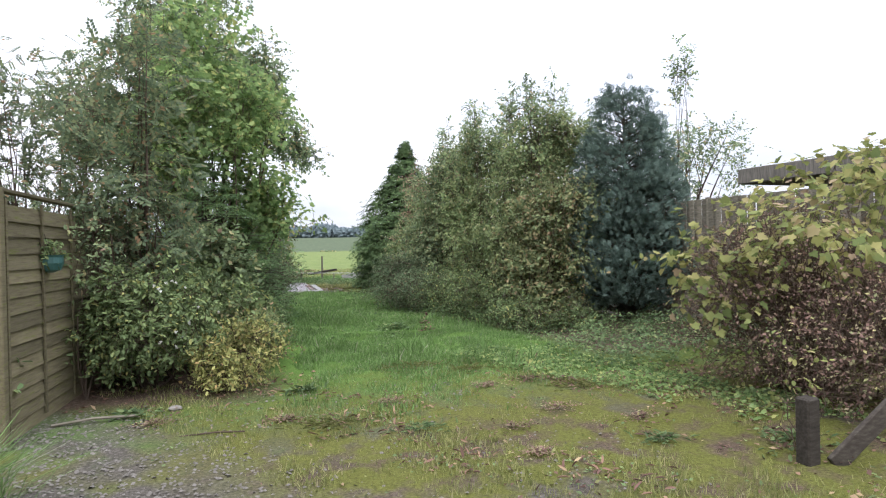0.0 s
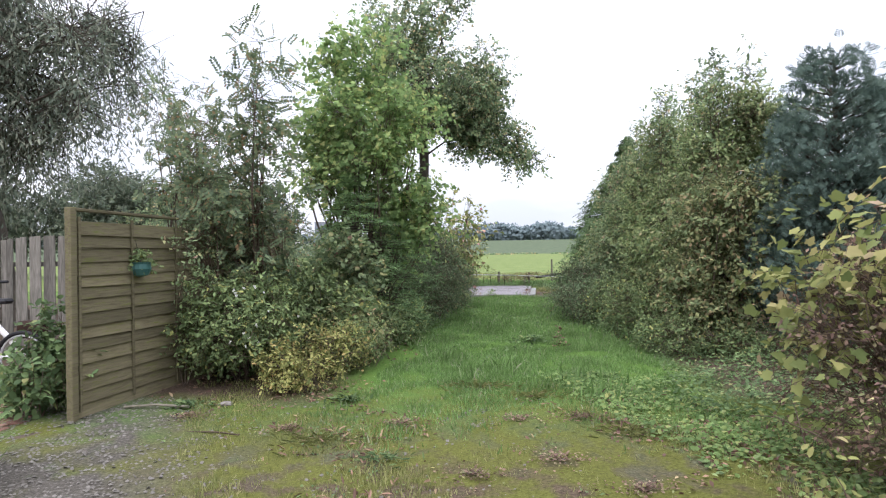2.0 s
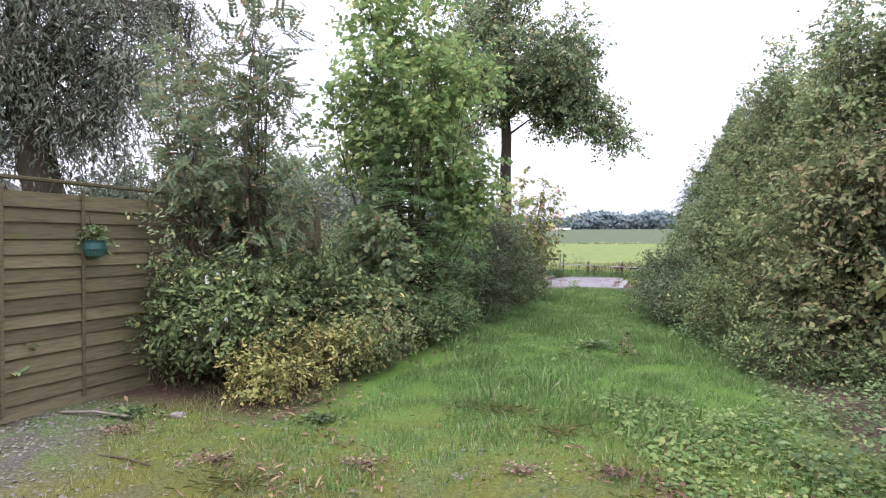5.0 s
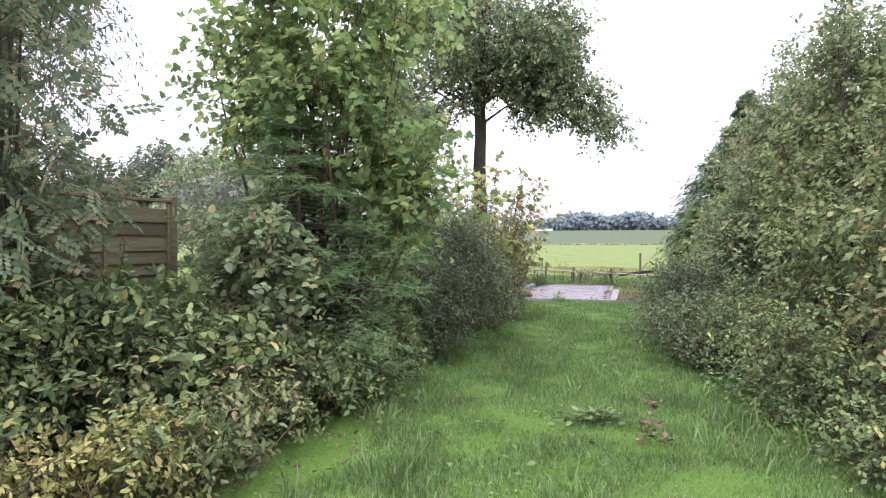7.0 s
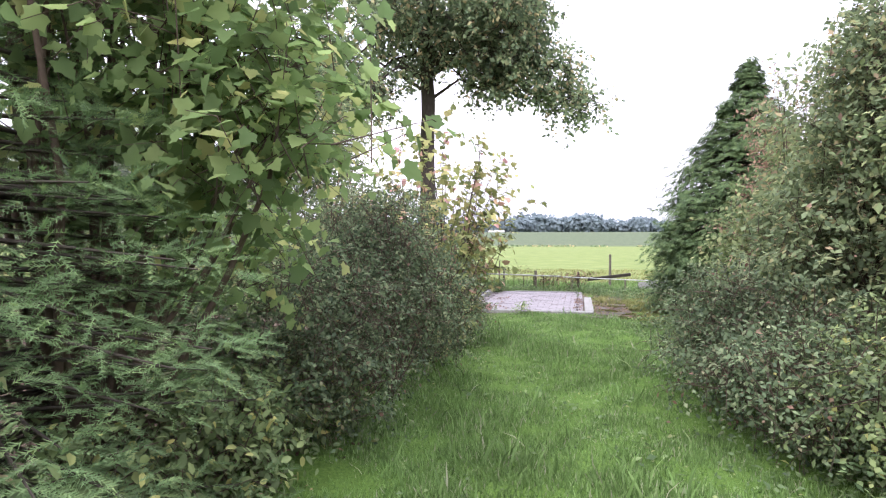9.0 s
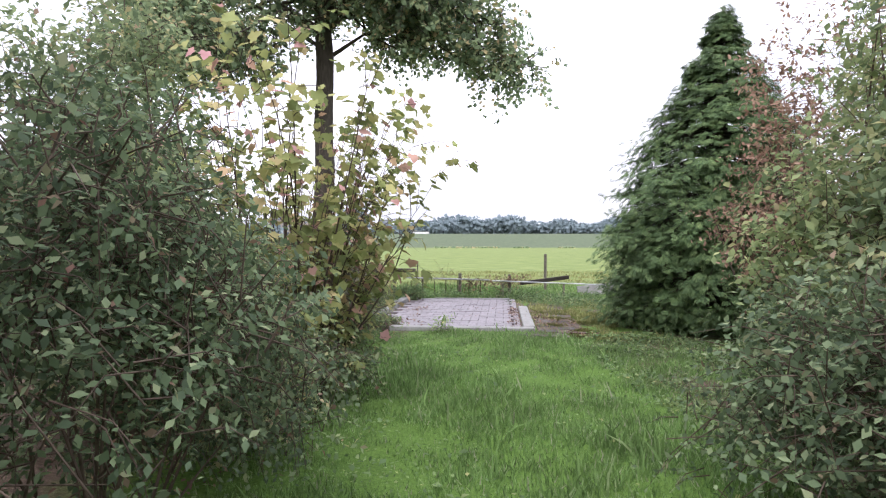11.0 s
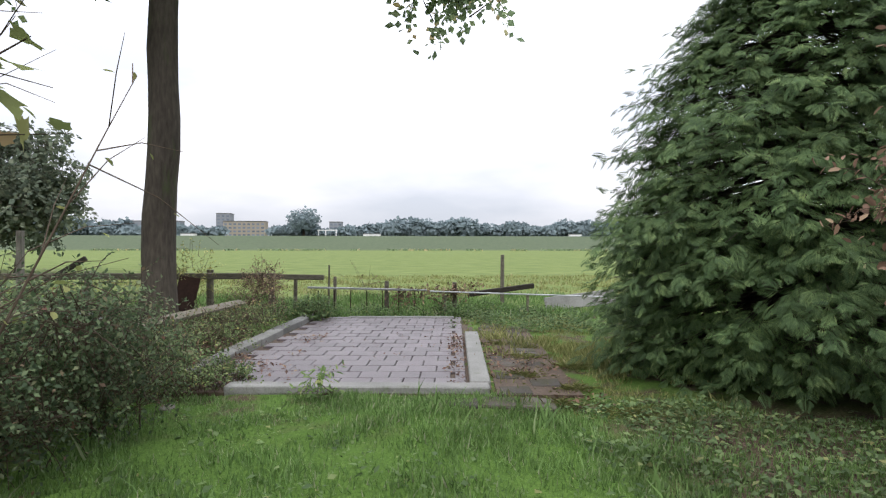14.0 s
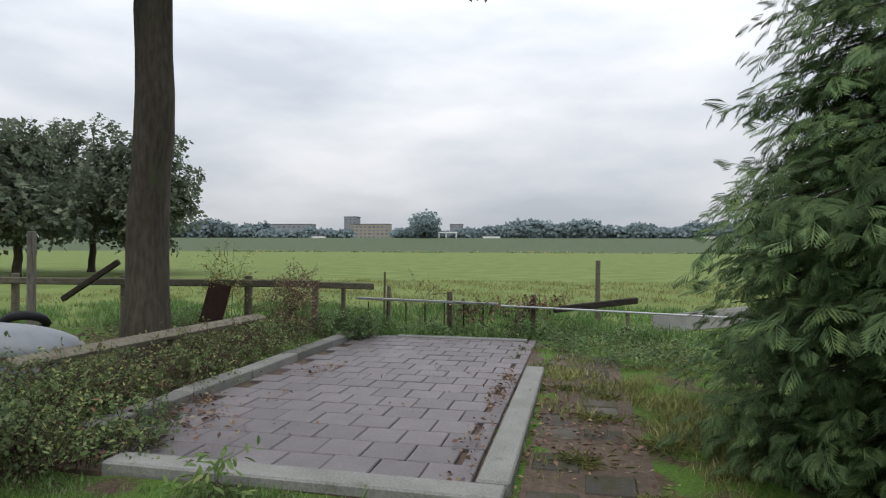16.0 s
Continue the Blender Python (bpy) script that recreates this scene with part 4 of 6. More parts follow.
plant("dry_shrub", "dry reddish and green shrub between kerb and plank rail", "shrub", 0.95, 23.4,
      [(0, 0, 0.22, 0.34, 0.7, 0.26), (0.12, 1.3, 0.22, 0.3, 0.7, 0.26), (-0.15, -1.1, 0.24, 0.34, 0.6, 0.28)], SMALL, L_HEDGE_R, 620, 0.22, 5, 0.04, 62, 0.005, 24, 8, up=0.6, root=0.4, every=1, clumps=(50, 0.12, 0.22))
plant("withered_bush", "dry brownish shrub by the meadow fence", "shrub", 0.95, 26.3,
      [(0, 0, 0.38, 0.5, 0.4, 0.42), (0.1, 0, 0.75, 0.34, 0.3, 0.3)], OVAL, L_PURPLE, 620, 0.2, 6, 0.032, 63, 0.006, 20, 6)
plant("sapling_shrub", "small yellow-green shrub behind the tree trunk", "shrub", -0.45, 27.0,
      [(0, 0, 0.8, 0.5, 0.4, 0.6)], OVAL, L_YELLOW, 180, 0.22, 5, 0.04, 64, 0.007, 14, 5, up=0.8)
plant("hosta_shrub", "leafy shrub at the foot of the fence post", "shrub", -1.5, 5.5,
      [(0, 0, 0.3, 0.34, 0.34, 0.34), (-0.05, 0.15, 0.65, 0.28, 0.3, 0.3)], shape_oval(0.65), L_NETTLE, 380, 0.2, 6, 0.07, 65, 0.007, 14, 5, clumps=(26, 0.12, 0.22))

# spruce in the bed
def conifer(name, label, x, y, tall, radius, shape, material, boughs, per, size, seed, trunk_r, low=0.15, droop=0.35, power=0.75, upward=0.0, fan=0.16):
    """A conifer: trunk, boughs that end at an uneven cone, flat fans of sprays along each bough."""
    rng = np.random.default_rng(seed)
    ob = thing(name, label, "tree", x, y)
    t = Tubes(8)
    t.add([(0, 0, -0.1), (0.02, 0, tall * 0.5), (0, 0.02, tall * 0.97)], [trunk_r, trunk_r * 0.55, 0.01])
    h = low + (tall - low) * (1 - np.sqrt(rng.uniform(0, 1, boughs)))
    a = rng.uniform(0, 2 * np.pi, boughs)
    env = radius * np.clip(1 - (h - low) / (tall - low), 0.01, 1) ** power * rng.uniform(0.8, 1.05, boughs)
    env *= np.clip(0.6 + (h - low) / 1.1, 0.6, 1)
    out = np.stack([np.cos(a), np.sin(a), 0 * a], 1)
    side = np.stack([-np.sin(a), np.cos(a), 0 * a], 1)
    q = 1 - (0.62 * rng.uniform(0, 1, (boughs, per)) ** 1.35)
    lat = rng.normal(size=(boughs, per)) * fan * (0.35 + 0.65 * (1.15 - q) / 0.6)
    p = out[:, None] * (env[:, None] * q)[..., None] + side[:, None] * lat[..., None]
    p[..., 2] = h[:, None] + upward * 0.35 * env[:, None] * q - droop * 0.55 * env[:, None] * q ** 2 + rng.normal(size=(boughs, per)) * 0.05
    al = out[:, None] + side[:, None] * (lat / fan * 0.55)[..., None] + rng.normal(size=(boughs, per, 3)) * 0.42
    al[..., 2] += upward - droop * 0.7
    fc = np.array((0, 0, 0.75)) + out[:, None] * 0.75 + rng.normal(size=(boughs, per, 3)) * 0.3
    p, al, fc = p.reshape(-1, 3), al.reshape(-1, 3), fc.reshape(-1, 3)
    sz = size * rng.uniform(0.6, 1.3, len(p))
    ok = p[:, 2] > 0.05
    part("foliage", scatter("foliage", shape, p[ok], al[ok], fc[ok], sz[ok]), material, ob)
    for i in range(boughs):
        e = out[i] * env[i] * 0.93
        zz = h[i] + upward * 0.33 * env[i]
        t.add([(0, 0, h[i] - 0.02), (e[0] * 0.5, e[1] * 0.5, (h[i] + zz) / 2 - droop * 0.14 * env[i]), (e[0], e[1], zz - droop * 0.5 * env[i])], [0.016, 0.010, 0.003], 3)
    part("trunk", t.mesh("trunk"), BARK, ob)
    return ob


def tiered_conifer(name, label, x, y, profile, shape, material, boughs, knots, runs, size, seed, trunk_r, sag, reach, spread, depth=0.45, hang=0.3):
    """A conifer of separate boughs: laterals stand herringbone along each bough and carry the fronds."""
    rng = np.random.default_rng(seed)
    ob = thing(name, label, "tree", x, y)
    zs, rs = np.array(profile).T
    tall = zs[-1]
    t = Tubes(8)
    t.add([(0, 0, -0.1), (0.02, 0, tall * 0.5), (0, 0.02, tall * 0.97)], [trunk_r, trunk_r * 0.55, 0.01])
    grid = np.linspace(zs[0], zs[-1], 200)
    share = np.cumsum(np.interp(grid, zs, rs) + 0.15)
    z1 = np.interp(rng.uniform(0, share[-1], boughs), share, grid)
    a = rng.uniform(0, 2 * np.pi, boughs)
    bulge = 1 + 0.07 * np.sin(3 * a + 1.7 * z1) + 0.06 * np.sin(5 * a - 2.3 * z1)
    r = np.interp(z1, zs, rs) * bulge * rng.uniform(0.74, 1.08, boughs)
    z0 = np.clip(z1 + sag * r * rng.uniform(0.6, 1.3, boughs), 0.05, tall)
    out = np.stack([np.cos(a), np.sin(a), 0 * a], 1)
    side = np.stack([-np.sin(a), np.cos(a), 0 * a], 1)
    at, along, face, sz = [], [], [], []
    for k in range(knots):
        u = 1 - depth * (k / max(knots - 1, 1)) + rng.uniform(-0.02, 0.02, boughs)
        p = out * (r * u)[:, None]
        p[:, 2] = z0 + (z1 - z0) * u ** 1.4
        for sgn in ((0,) if k == 0 else (-1, 1)):
            ln = reach * (0.35 + 1.0 * k / max(knots - 1, 1)) * np.sqrt(np.maximum(r, 0.1)) * rng.uniform(0.7, 1.2, boughs)
            d = unit(out * 0.75 + side * sgn * spread + rng.normal(size=(boughs, 3)) * 0.16)
            for m in range(runs):
                w = m / runs
                q = p + d * (ln * w)[:, None] + rng.normal(size=(boughs, 3)) * 0.018
                q[:, 2] -= hang * ln * w * w
                turn = (1 if m % 2 else -1) * (0.0 if m == runs - 1 else 0.7)
                h = d + np.cross(np.array((0, 0, 1.0)), d) * turn + rng.normal(size=(boughs, 3)) * 0.28
                h[:, 2] -= hang * (0.5 + w)
                at.append(q); along.append(h)
                face.append(out * 0.55 + np.array((0, 0, 1.0)) + rng.normal(size=(boughs, 3)) * 0.25)
                sz.append(size * rng.uniform(0.65, 1.25, boughs))
    at, along, face, sz = (np.concatenate(q) for q in (at, along, face, sz))
    ok = at[:, 2] > 0.04
    part("foliage", scatter("foliage", shape, at[ok], along[ok], face[ok], sz[ok]), material, ob)
    for i in range(boughs):
        e = out[i] * r[i] * 0.92
        t.add([(0, 0, z0[i]), (e[0] * 0.5, e[1] * 0.5, z0[i] + (z1[i] - z0[i]) * 0.35 - 0.01), (e[0], e[1], z0[i] + (z1[i] - z0[i]) * 0.9 - 0.01)], [0.015, 0.009, 0.003], 3)
    part("trunk", t.mesh("trunk"), BARK, ob)
    return ob


tiered_conifer("spruce_tree", "green spruce with flat spreading branches", 0.5, 10.1,
               [(0.1, 1.1), (0.6, 1.3), (1.2, 1.1), (1.8, 0.72), (2.4, 0.36), (3.0, 0.04)], shape_needles(), L_SPRUCE, 250, 5, 6, 0.11, 71, 0.05, 0.06, 0.38, 0.85, 0.62, 0.10)
plant("garden_tree", "leafy tree in the neighbouring garden", "tree", -8.2, 21.5, [(0, 0, 3.0, 1.6, 1.5, 1.3), (0.8, 0, 3.6, 1.2, 1.2, 1.0)], DIAMOND, L_OAK, 900, 0.45, 7, 0.13, 66, 0.05, 16, 2, clumps=(40, 0.4, 0.8), group="neighbouring garden trees")
plant("garden_tree", "rounded tree in the neighbouring garden", "tree", -5.2, 19.5, [(0, 0, 2.4, 1.5, 1.4, 1.1), (-1.5, 0.5, 2.6, 1.2, 1.2, 1.0)], DIAMOND, L_WILLOW, 800, 0.45, 7, 0.12, 67, 0.05, 16, 2, clumps=(40, 0.4, 0.8), group="neighbouring garden trees")
plant("garden_hedge", "clipped garden hedge beyond the fence", "hedge", -3.2, 14.5, [(0, 0, 1.2, 1.5, 0.8, 1.1), (2.2, 0.4, 1.1, 1.3, 0.8, 1.0), (-2.5, 0, 1.3, 1.5, 0.8, 1.1)], SMALL, L_HEDGE, 1500, 0.3, 7, 0.07, 68, 0.015, 20, 6, clumps=(60, 0.25, 0.5))
tiered_conifer("thuja_tree", "large dense dark green thuja with fan-shaped sprays", 7.5, 21.5,
               [(0.12, 1.8), (0.4, 2.0), (1.0, 2.10), (1.7, 1.98), (2.5, 1.66), (3.2, 1.28), (3.9, 0.86), (4.8, 0.34), (5.5, 0.03)], shape_fan(), L_THUJA, 1500, 4, 3, 0.145, 73, 0.16, 0.22, 0.24, 0.75, 0.30, 0.42)
conifer("cypress_tree", "dense blue-green false cypress among the hedge", 7.4, 8.9, 4.2, 1.5, shape_spray(8, 0.62, 0.06), L_BLUE, 900, 20, 0.115, 75, 0.09, 0.05, 0.0, 0.6, 0.9, 0.2)

# ---- the big tree ----
def broad_tree(name, label, x, y, tall, trunk_r, fork, blobs, leaf, material, twigs, length, per, size, seed, turn=0, droop=0.3, n_limbs=26, clumps=None, lean=0.0):
    rng = np.random.default_rng(seed)
    ob = thing(name, label, "tree", x, y, None, turn)
    t = Tubes(14)
    pts, rad = [], []
    for k in range(15):
        s = k / 14
        pts.append((lean * s + 0.10 * math.sin(s * 2.2) + 0.02 * math.sin(s * 17), 0.05 * math.sin(s * 3), -0.1 + s * fork))
        rad.append(trunk_r * (1.25 - 0.25 * min(1, s * 6)) * (1 - 0.25 * s) * (1 + 0.03 * math.sin(s * 31)))
    t.add(pts, rad)
    top = np.array(pts[-1])
    t.add([top, top + (0.1, 0, (tall - fork) * 0.45), top + (0, 0.1, (tall - fork) * 0.9)], [rad[-1], rad[-1] * 0.5, 0.03])
    if clumps:
        blobs = clumpy(blobs, rng, *clumps)
    p, al, fc, sz, base, head, ln = foliage(rng, blobs, twigs, length, per, size, 0.2, droop, 0.55, 0.6, lump=0.5)
    part("crown", scatter("crown", leaf, p, al, fc, sz), material, ob)
    ends = base[rng.choice(len(base), n_limbs, replace=False)]
    for e in ends:
        zz = np.clip(fork * 0.86 + (e[2] - fork) * 0.55 * rng.uniform(0.5, 1.1), fork * rng.uniform(0.8, 1.12), tall * 0.86)
        s0 = np.array((0.08 + lean * min(zz / fork, 1), 0.03, zz))
        m1 = s0 + (e - s0) * 0.45 + np.array((0, 0, 0.17 * np.linalg.norm(e - s0)))
        r0 = trunk_r * (0.30 - 0.16 * zz / tall)
        t.add([s0, m1, s0 + (e - s0) * 0.75 + rng.normal(size=3) * 0.15, e], [r0, r0 * 0.6, r0 * 0.3, 0.012], 6)
    for b, h_, k in list(zip(base, head, ln))[::3]:
        t.add([b - h_ * k, b + h_ * k * 0.3, b + h_ * k], [0.012, 0.007, 0.003], 4)
    part("trunk", t.mesh("trunk"), BARK, ob)
    return ob


broad_tree("alder_tree", "tall mature tree with a bare trunk and wide green crown", 0.09, 24.1, 12.5, 0.235, 6.4,
           [(0.4, 0, 8.2, 3.2, 3.0, 2.6), (2.2, -0.3, 7.2, 2.0, 1.9, 1.5), (3.4, 0, 5.9, 1.1, 1.2, 0.9), (2.0, -0.2, 5.8, 0.9, 1.0, 0.6), (3.9, 0.1, 5.2, 0.7, 0.8, 0.5), (-1.8, 0.3, 7.4, 2.2, 2.2, 1.8), (0, 0, 10.6, 2.4, 2.4, 2.0), (-2.6, -0.5, 5.8, 1.3, 1.3, 1.0), (0.2, -1.0, 6.9, 1.9, 1.2, 1.2), (-3.6, 0.2, 6.6, 1.2, 1.3, 1.2), (-1.5, -1.8, 5.3, 1.5, 1.5, 0.8), (-3.0, -1.0, 5.4, 1.2, 1.3, 0.8)],
           shape_diamond(0.75), L_OAK, 7400, 0.38, 8, 0.12, 81, clumps=(140, 0.5, 0.95), n_limbs=40)
broad_tree("willow_tree", "old leaning willow with hanging grey-green branches", -7.7, 12.4, 9.5, 0.46, 4.8,
           [(-0.6, 0, 6.0, 3.2, 3.0, 2.2), (1.5, -0.3, 5.2, 1.5, 1.7, 1.8), (-2.4, 0, 4.9, 2.0, 2.0, 2.0), (-0.1, 0, 7.8, 2.4, 2.4, 1.6), (0.3, 0.8, 4.6, 1.3, 0.9, 1.2)],
           shape_diamond(0.24), L_WILLOW, 4200, 0.8, 12, 0.15, 83, droop=1.8, clumps=(60, 0.5, 0.9), n_limbs=40, lean=-1.2)

# ---- the hedge to the right ----
hedge_blobs = {
    "hazel_bush": (6.1, 10.3, [(0, 0, 1.3, 1.0, 1.3, 1.3), (0.4, 0.2, 2.6, 1.0, 1.1, 1.1), (0.5, 0, 3.3, 0.8, 0.9, 0.65)], 91, "tall green hazel bush in the mixed hedge", L_HEDGE_Y),
    "willow_bush": (6.0, 12.3, [(0, 0, 1.3, 1.1, 1.2, 1.3), (0.3, 0.1, 2.7, 1.0, 1.1, 1.1), (0.6, 0.2, 3.5, 0.7, 0.8, 0.65)], 93, "tall light green willow bush in the mixed hedge", L_HEDGE_Y),
    "hawthorn_bush": (5.9, 14.2, [(0, 0, 1.2, 1.1, 1.1, 1.2), (0.2, 0.1, 2.5, 0.9, 1.0, 1.1), (0.4, 0, 3.3, 0.6, 0.7, 0.65)], 95, "hawthorn bush turning yellow in the mixed hedge", L_HEDGE),
    "dogwood_bush": (5.85, 9.2, [(0, 0, 0.9, 0.75, 0.8, 0.9), (0.2, 0, 1.9, 0.7, 0.7, 0.8)], 97, "russet dogwood bush in front of the hedge", L_HEDGE_R),
    "hornbeam_bush": (7.3, 16.5, [(0, 0, 1.4, 0.9, 1.0, 1.4), (0.1, 0, 3.1, 0.9, 0.9, 1.1), (0.2, 0.3, 4.0, 0.6, 0.6, 0.6)], 98, "green hornbeam at the end of the hedge", L_HEDGE),
}
for nm, (hx, hy, bl, sd, lab, lm) in hedge_blobs.items():
    plant(nm, lab, "shrub", hx, hy, bl, SMALL, lm, 3600 if sd < 97 else 1900, 0.3, 8, 0.068, sd, 0.022, 30, 6, up=0.6, droop=0.35, clumps=(70, 0.28, 0.55))
for k, (sx, sy, hh) in enumerate([(6.3, 11.2, 4.6), (6.5, 13.4, 4.9), (6.4, 14.8, 4.6), (6.0, 12.1, 4.5), (6.9, 10.4, 4.7), (6.2, 10.0, 4.3), (6.6, 11.7, 5.0), (6.3, 13.0, 4.6), (6.1, 14.1, 4.4), (6.75, 12.6, 4.5), (6.5, 10.7, 4.9), (9.7, 9.9, 5.6), (8.2, 10.8, 4.4)]):
    plant("poplar_shoot", "upright leafy shoot rising above the hedge", "tree", sx, sy, [(0, 0, hh - 0.8, 0.20, 0.20, 0.8)], OVAL, L_OAK, 70, 0.25, 6, 0.075, 110 + k, 0.016, 6, 1, up=1.2, root=0.02, every=1, group="shoots above the hedge")
plant("field_maple", "yellow-green field maple bush in the hedge", "shrub", 5.95, 15.45,
      [(0, 0, 1.3, 0.95, 0.85, 1.25), (0.3, 0, 2.4, 0.85, 0.75, 0.9)], SMALL, L_HEDGE_Y, 1700, 0.32, 8, 0.07, 99, 0.02, 24, 6, up=0.5, clumps=(50, 0.26, 0.46))
plant("apple_tree", "sparse fruit tree behind the board fence", "tree", 9.2, 9.6, [(0, 0, 2.9, 1.3, 1.2, 0.8), (0.8, 0, 3.3, 0.9, 0.9, 0.4)], OVAL, L_OAK, 420, 0.4, 7, 0.075, 121, 0.04, 18, 1, root=0.05)
plant("beech_bush", "beech bush with rusty brown autumn leaves", "shrub", 7.1, 18.5,
      [(0, 0, 1.9, 0.75, 0.8, 1.2), (0.1, 0, 3.2, 0.7, 0.7, 0.9), (-0.4, 0.2, 1.6, 0.6, 0.5, 0.4)], OVAL, L_BROWN, 850, 0.36, 7, 0.062, 123, 0.02, 24, 4, up=0.3)
plant("elder_bush", "green leafy understorey shrub at the hedge foot", "shrub", 4.75, 13.4,
      [(0, 0, 0.62, 0.8, 0.9, 0.66), (-0.1, 0.8, 0.5, 0.62, 0.6, 0.55), (0.0, -1.1, 0.5, 0.62, 0.8, 0.55)], SMALL, L_DARK, 3200, 0.24, 7, 0.042, 125, 0.009, 20, 8, root=0.5, clumps=(60, 0.2, 0.4))
plant("bramble", "arching bramble along the hedge foot", "shrub", 5.0, 11.6,
      [(0, 0, 0.5, 0.65, 1.0, 0.55), (0.2, -1.6, 0.5, 0.7, 0.9, 0.55), (0.6, -2.9, 0.3, 0.8, 0.9, 0.35)], SMALL, L_ROSE, 2800, 0.24, 7, 0.044, 127, 0.008, 22, 8, root=0.5, droop=0.5, clumps=(50, 0.2, 0.4))
plant("spirea_bush", "twiggy purple-brown bush losing its leaves", "shrub", 5.35, 4.0,
      [(0, 0, 0.75, 0.85, 1.1, 0.75), (0.3, 0.4, 1.1, 0.8, 0.9, 0.6), (-0.1, -0.9, 0.6, 0.7, 0.6, 0.6)], SMALL, L_PURPLE, 3400, 0.24, 6, 0.034, 131, 0.008, 60, 9, up=0.7, root=0.35, every=1)
plant("grape_vine", "grape vine with large yellow-green leaves over the bush", "vine", 5.5, 3.9,
      [(0, 0, 1.6, 0.85, 0.9, 0.28), (-0.55, 0.9, 1.25, 0.3, 0.4, 0.35), (-0.6, -0.4, 1.35, 0.35, 0.5, 0.25), (0.5, -0.6, 1.9, 0.6, 0.7, 0.32), (0.9, 0.4, 2.0, 0.5, 0.6, 0.3), (-0.75, 0.35, 0.95, 0.22, 0.7, 0.35)], LOBED, L_VINE, 420, 0.3, 4, 0.074, 133, 0.008, 20, 3, up=0.3, droop=0.5)
plant("sapling_shrub", "thin yellow-leaved shoot behind the short post", "shrub", 3.95, 2.95, [(0, 0, 0.55, 0.12, 0.12, 0.3)], OVAL, L_VINE, 14, 0.15, 4, 0.05, 135, 0.006, 5, 2, root=0.05)

# ---- paved slab with kerbs ----
slab = tagged(new("pavement"), "purple-grey concrete pavers laid in running bond with worn joints", "paving", kind="structure")
slab.matrix_basis = pose(4.235, 20.83, 0, 0, 0, -5.3)
part("bed", box(2.9, 5.5, 0.08, 0.0, (-1.5, 2.75, -0.105)), SOIL, slab)
paver_me = bpy.data.meshes.new("paver"); bm = box(0.293, 0.294, 0.05, 0.007); bm.to_mesh(paver_me); bm.free()
rng = np.random.default_rng(13)
for j in range(18):
    for i in range(10):
        px_, py_ = -0.37 - i * 0.301 + (j % 2) * 0.15, 0.36 + j * 0.301
        if -2.75 < px_ < -0.3:
            part("paver", paver_me, PAVER, slab, place=pose(px_, py_, -0.062 + rng.uniform(-0.003, 0.003), rng.uniform(-0.6, 0.6), rng.uniform(-0.6, 0.6), rng.uniform(-0.5, 0.5)))

half_me = bpy.data.meshes.new("half_paver"); bm = box(0.10, 0.290, 0.05, 0.007); bm.to_mesh(half_me); bm.free()
for j in range(18):
    if j % 2:
        part("half_paver", half_me, PAVER, slab, place=pose(-0.277, 0.36 + j * 0.301, -0.064, 0.5, -0.7, 0))


def kerb(u, v, length, turn, label, top=-0.005):
    m = slab.matrix_basis @ pose(u, v, top - 0.14, 0, 0, turn)
    ob = tagged(new("kerb"), label, "kerb", "kerbs round the paved slab")
    ob.matrix_basis = m
    part("kerb_block", box(length, 0.19, 0.16, 0.012, (0, 0, 0.06)), CONCRETE, ob)


kerb(-1.2, 0.095, 2.36, 0, "grey concrete kerb stone edging the pavers")
kerb(-0.095, 1.86, 3.30, 90, "pale grey concrete kerb stone with rust stains", 0.0)
for k in range(5):
    kerb(-2.93 - 0.012 * (k % 2), 1.0 + k * 1.0, 1.0, 90 + (k % 3 - 1), "mossy concrete kerb stone sunk among weeds", 0.03)
kerb(-1.3, 5.55, 1.9, 0, "low concrete kerb at the far end of the pavers", -0.02)
side = tagged(new("pavement"), "loose old pavers overgrown with weeds beside the kerb", "paving", kind="structure")
old_paver_me = bpy.data.meshes.new("paver"); bm = box(0.289, 0.290, 0.05, 0.012); bm.to_mesh(old_paver_me); bm.free()
side.matrix_basis = slab.matrix_basis.copy()
part("bed", box(0.75, 4.6, 0.05, 0.0, (0.42, 2.3, -0.095)), SOIL, side)
for j in range(15):
    for i in range(2):
        if rng.random() < 0.66:
            part("paver", old_paver_me, OLD_PAVER, side, place=pose(0.22 + i * 0.31, 0.15 + j * 0.31, -0.088 + rng.uniform(-0.014, 0.008), rng.uniform(-2, 2), rng.uniform(-2, 2), rng.uniform(-3, 3)))
for i in range(4):
    part("paver", old_paver_me, OLD_PAVER, side, place=pose(-0.6 + i * 0.32, -0.28 + rng.uniform(-0.02, 0.02), -0.085, rng.uniform(-2, 2), rng.uniform(-2, 2), rng.uniform(-4, 4)))

# ---- meadow fence, plank rail and scrap at the meadow's edge ----
rail = thing("plank_rail", "low weathered plank rail between short stakes", "rail", 0.75, 23.6)
part("plank", box(3.6, 0.14, 0.045, 0.006, (0, 0, 0.45), pose(0, 0, 0, 22, 0.5, 84.5)), RAIL_WOOD, rail)
for s in (-1.5, 0, 1.5):
    part("stake", box(0.06, 0.06, 0.55, 0.006, (0.09 * s, s, 0.17)), RAIL_WOOD, rail)


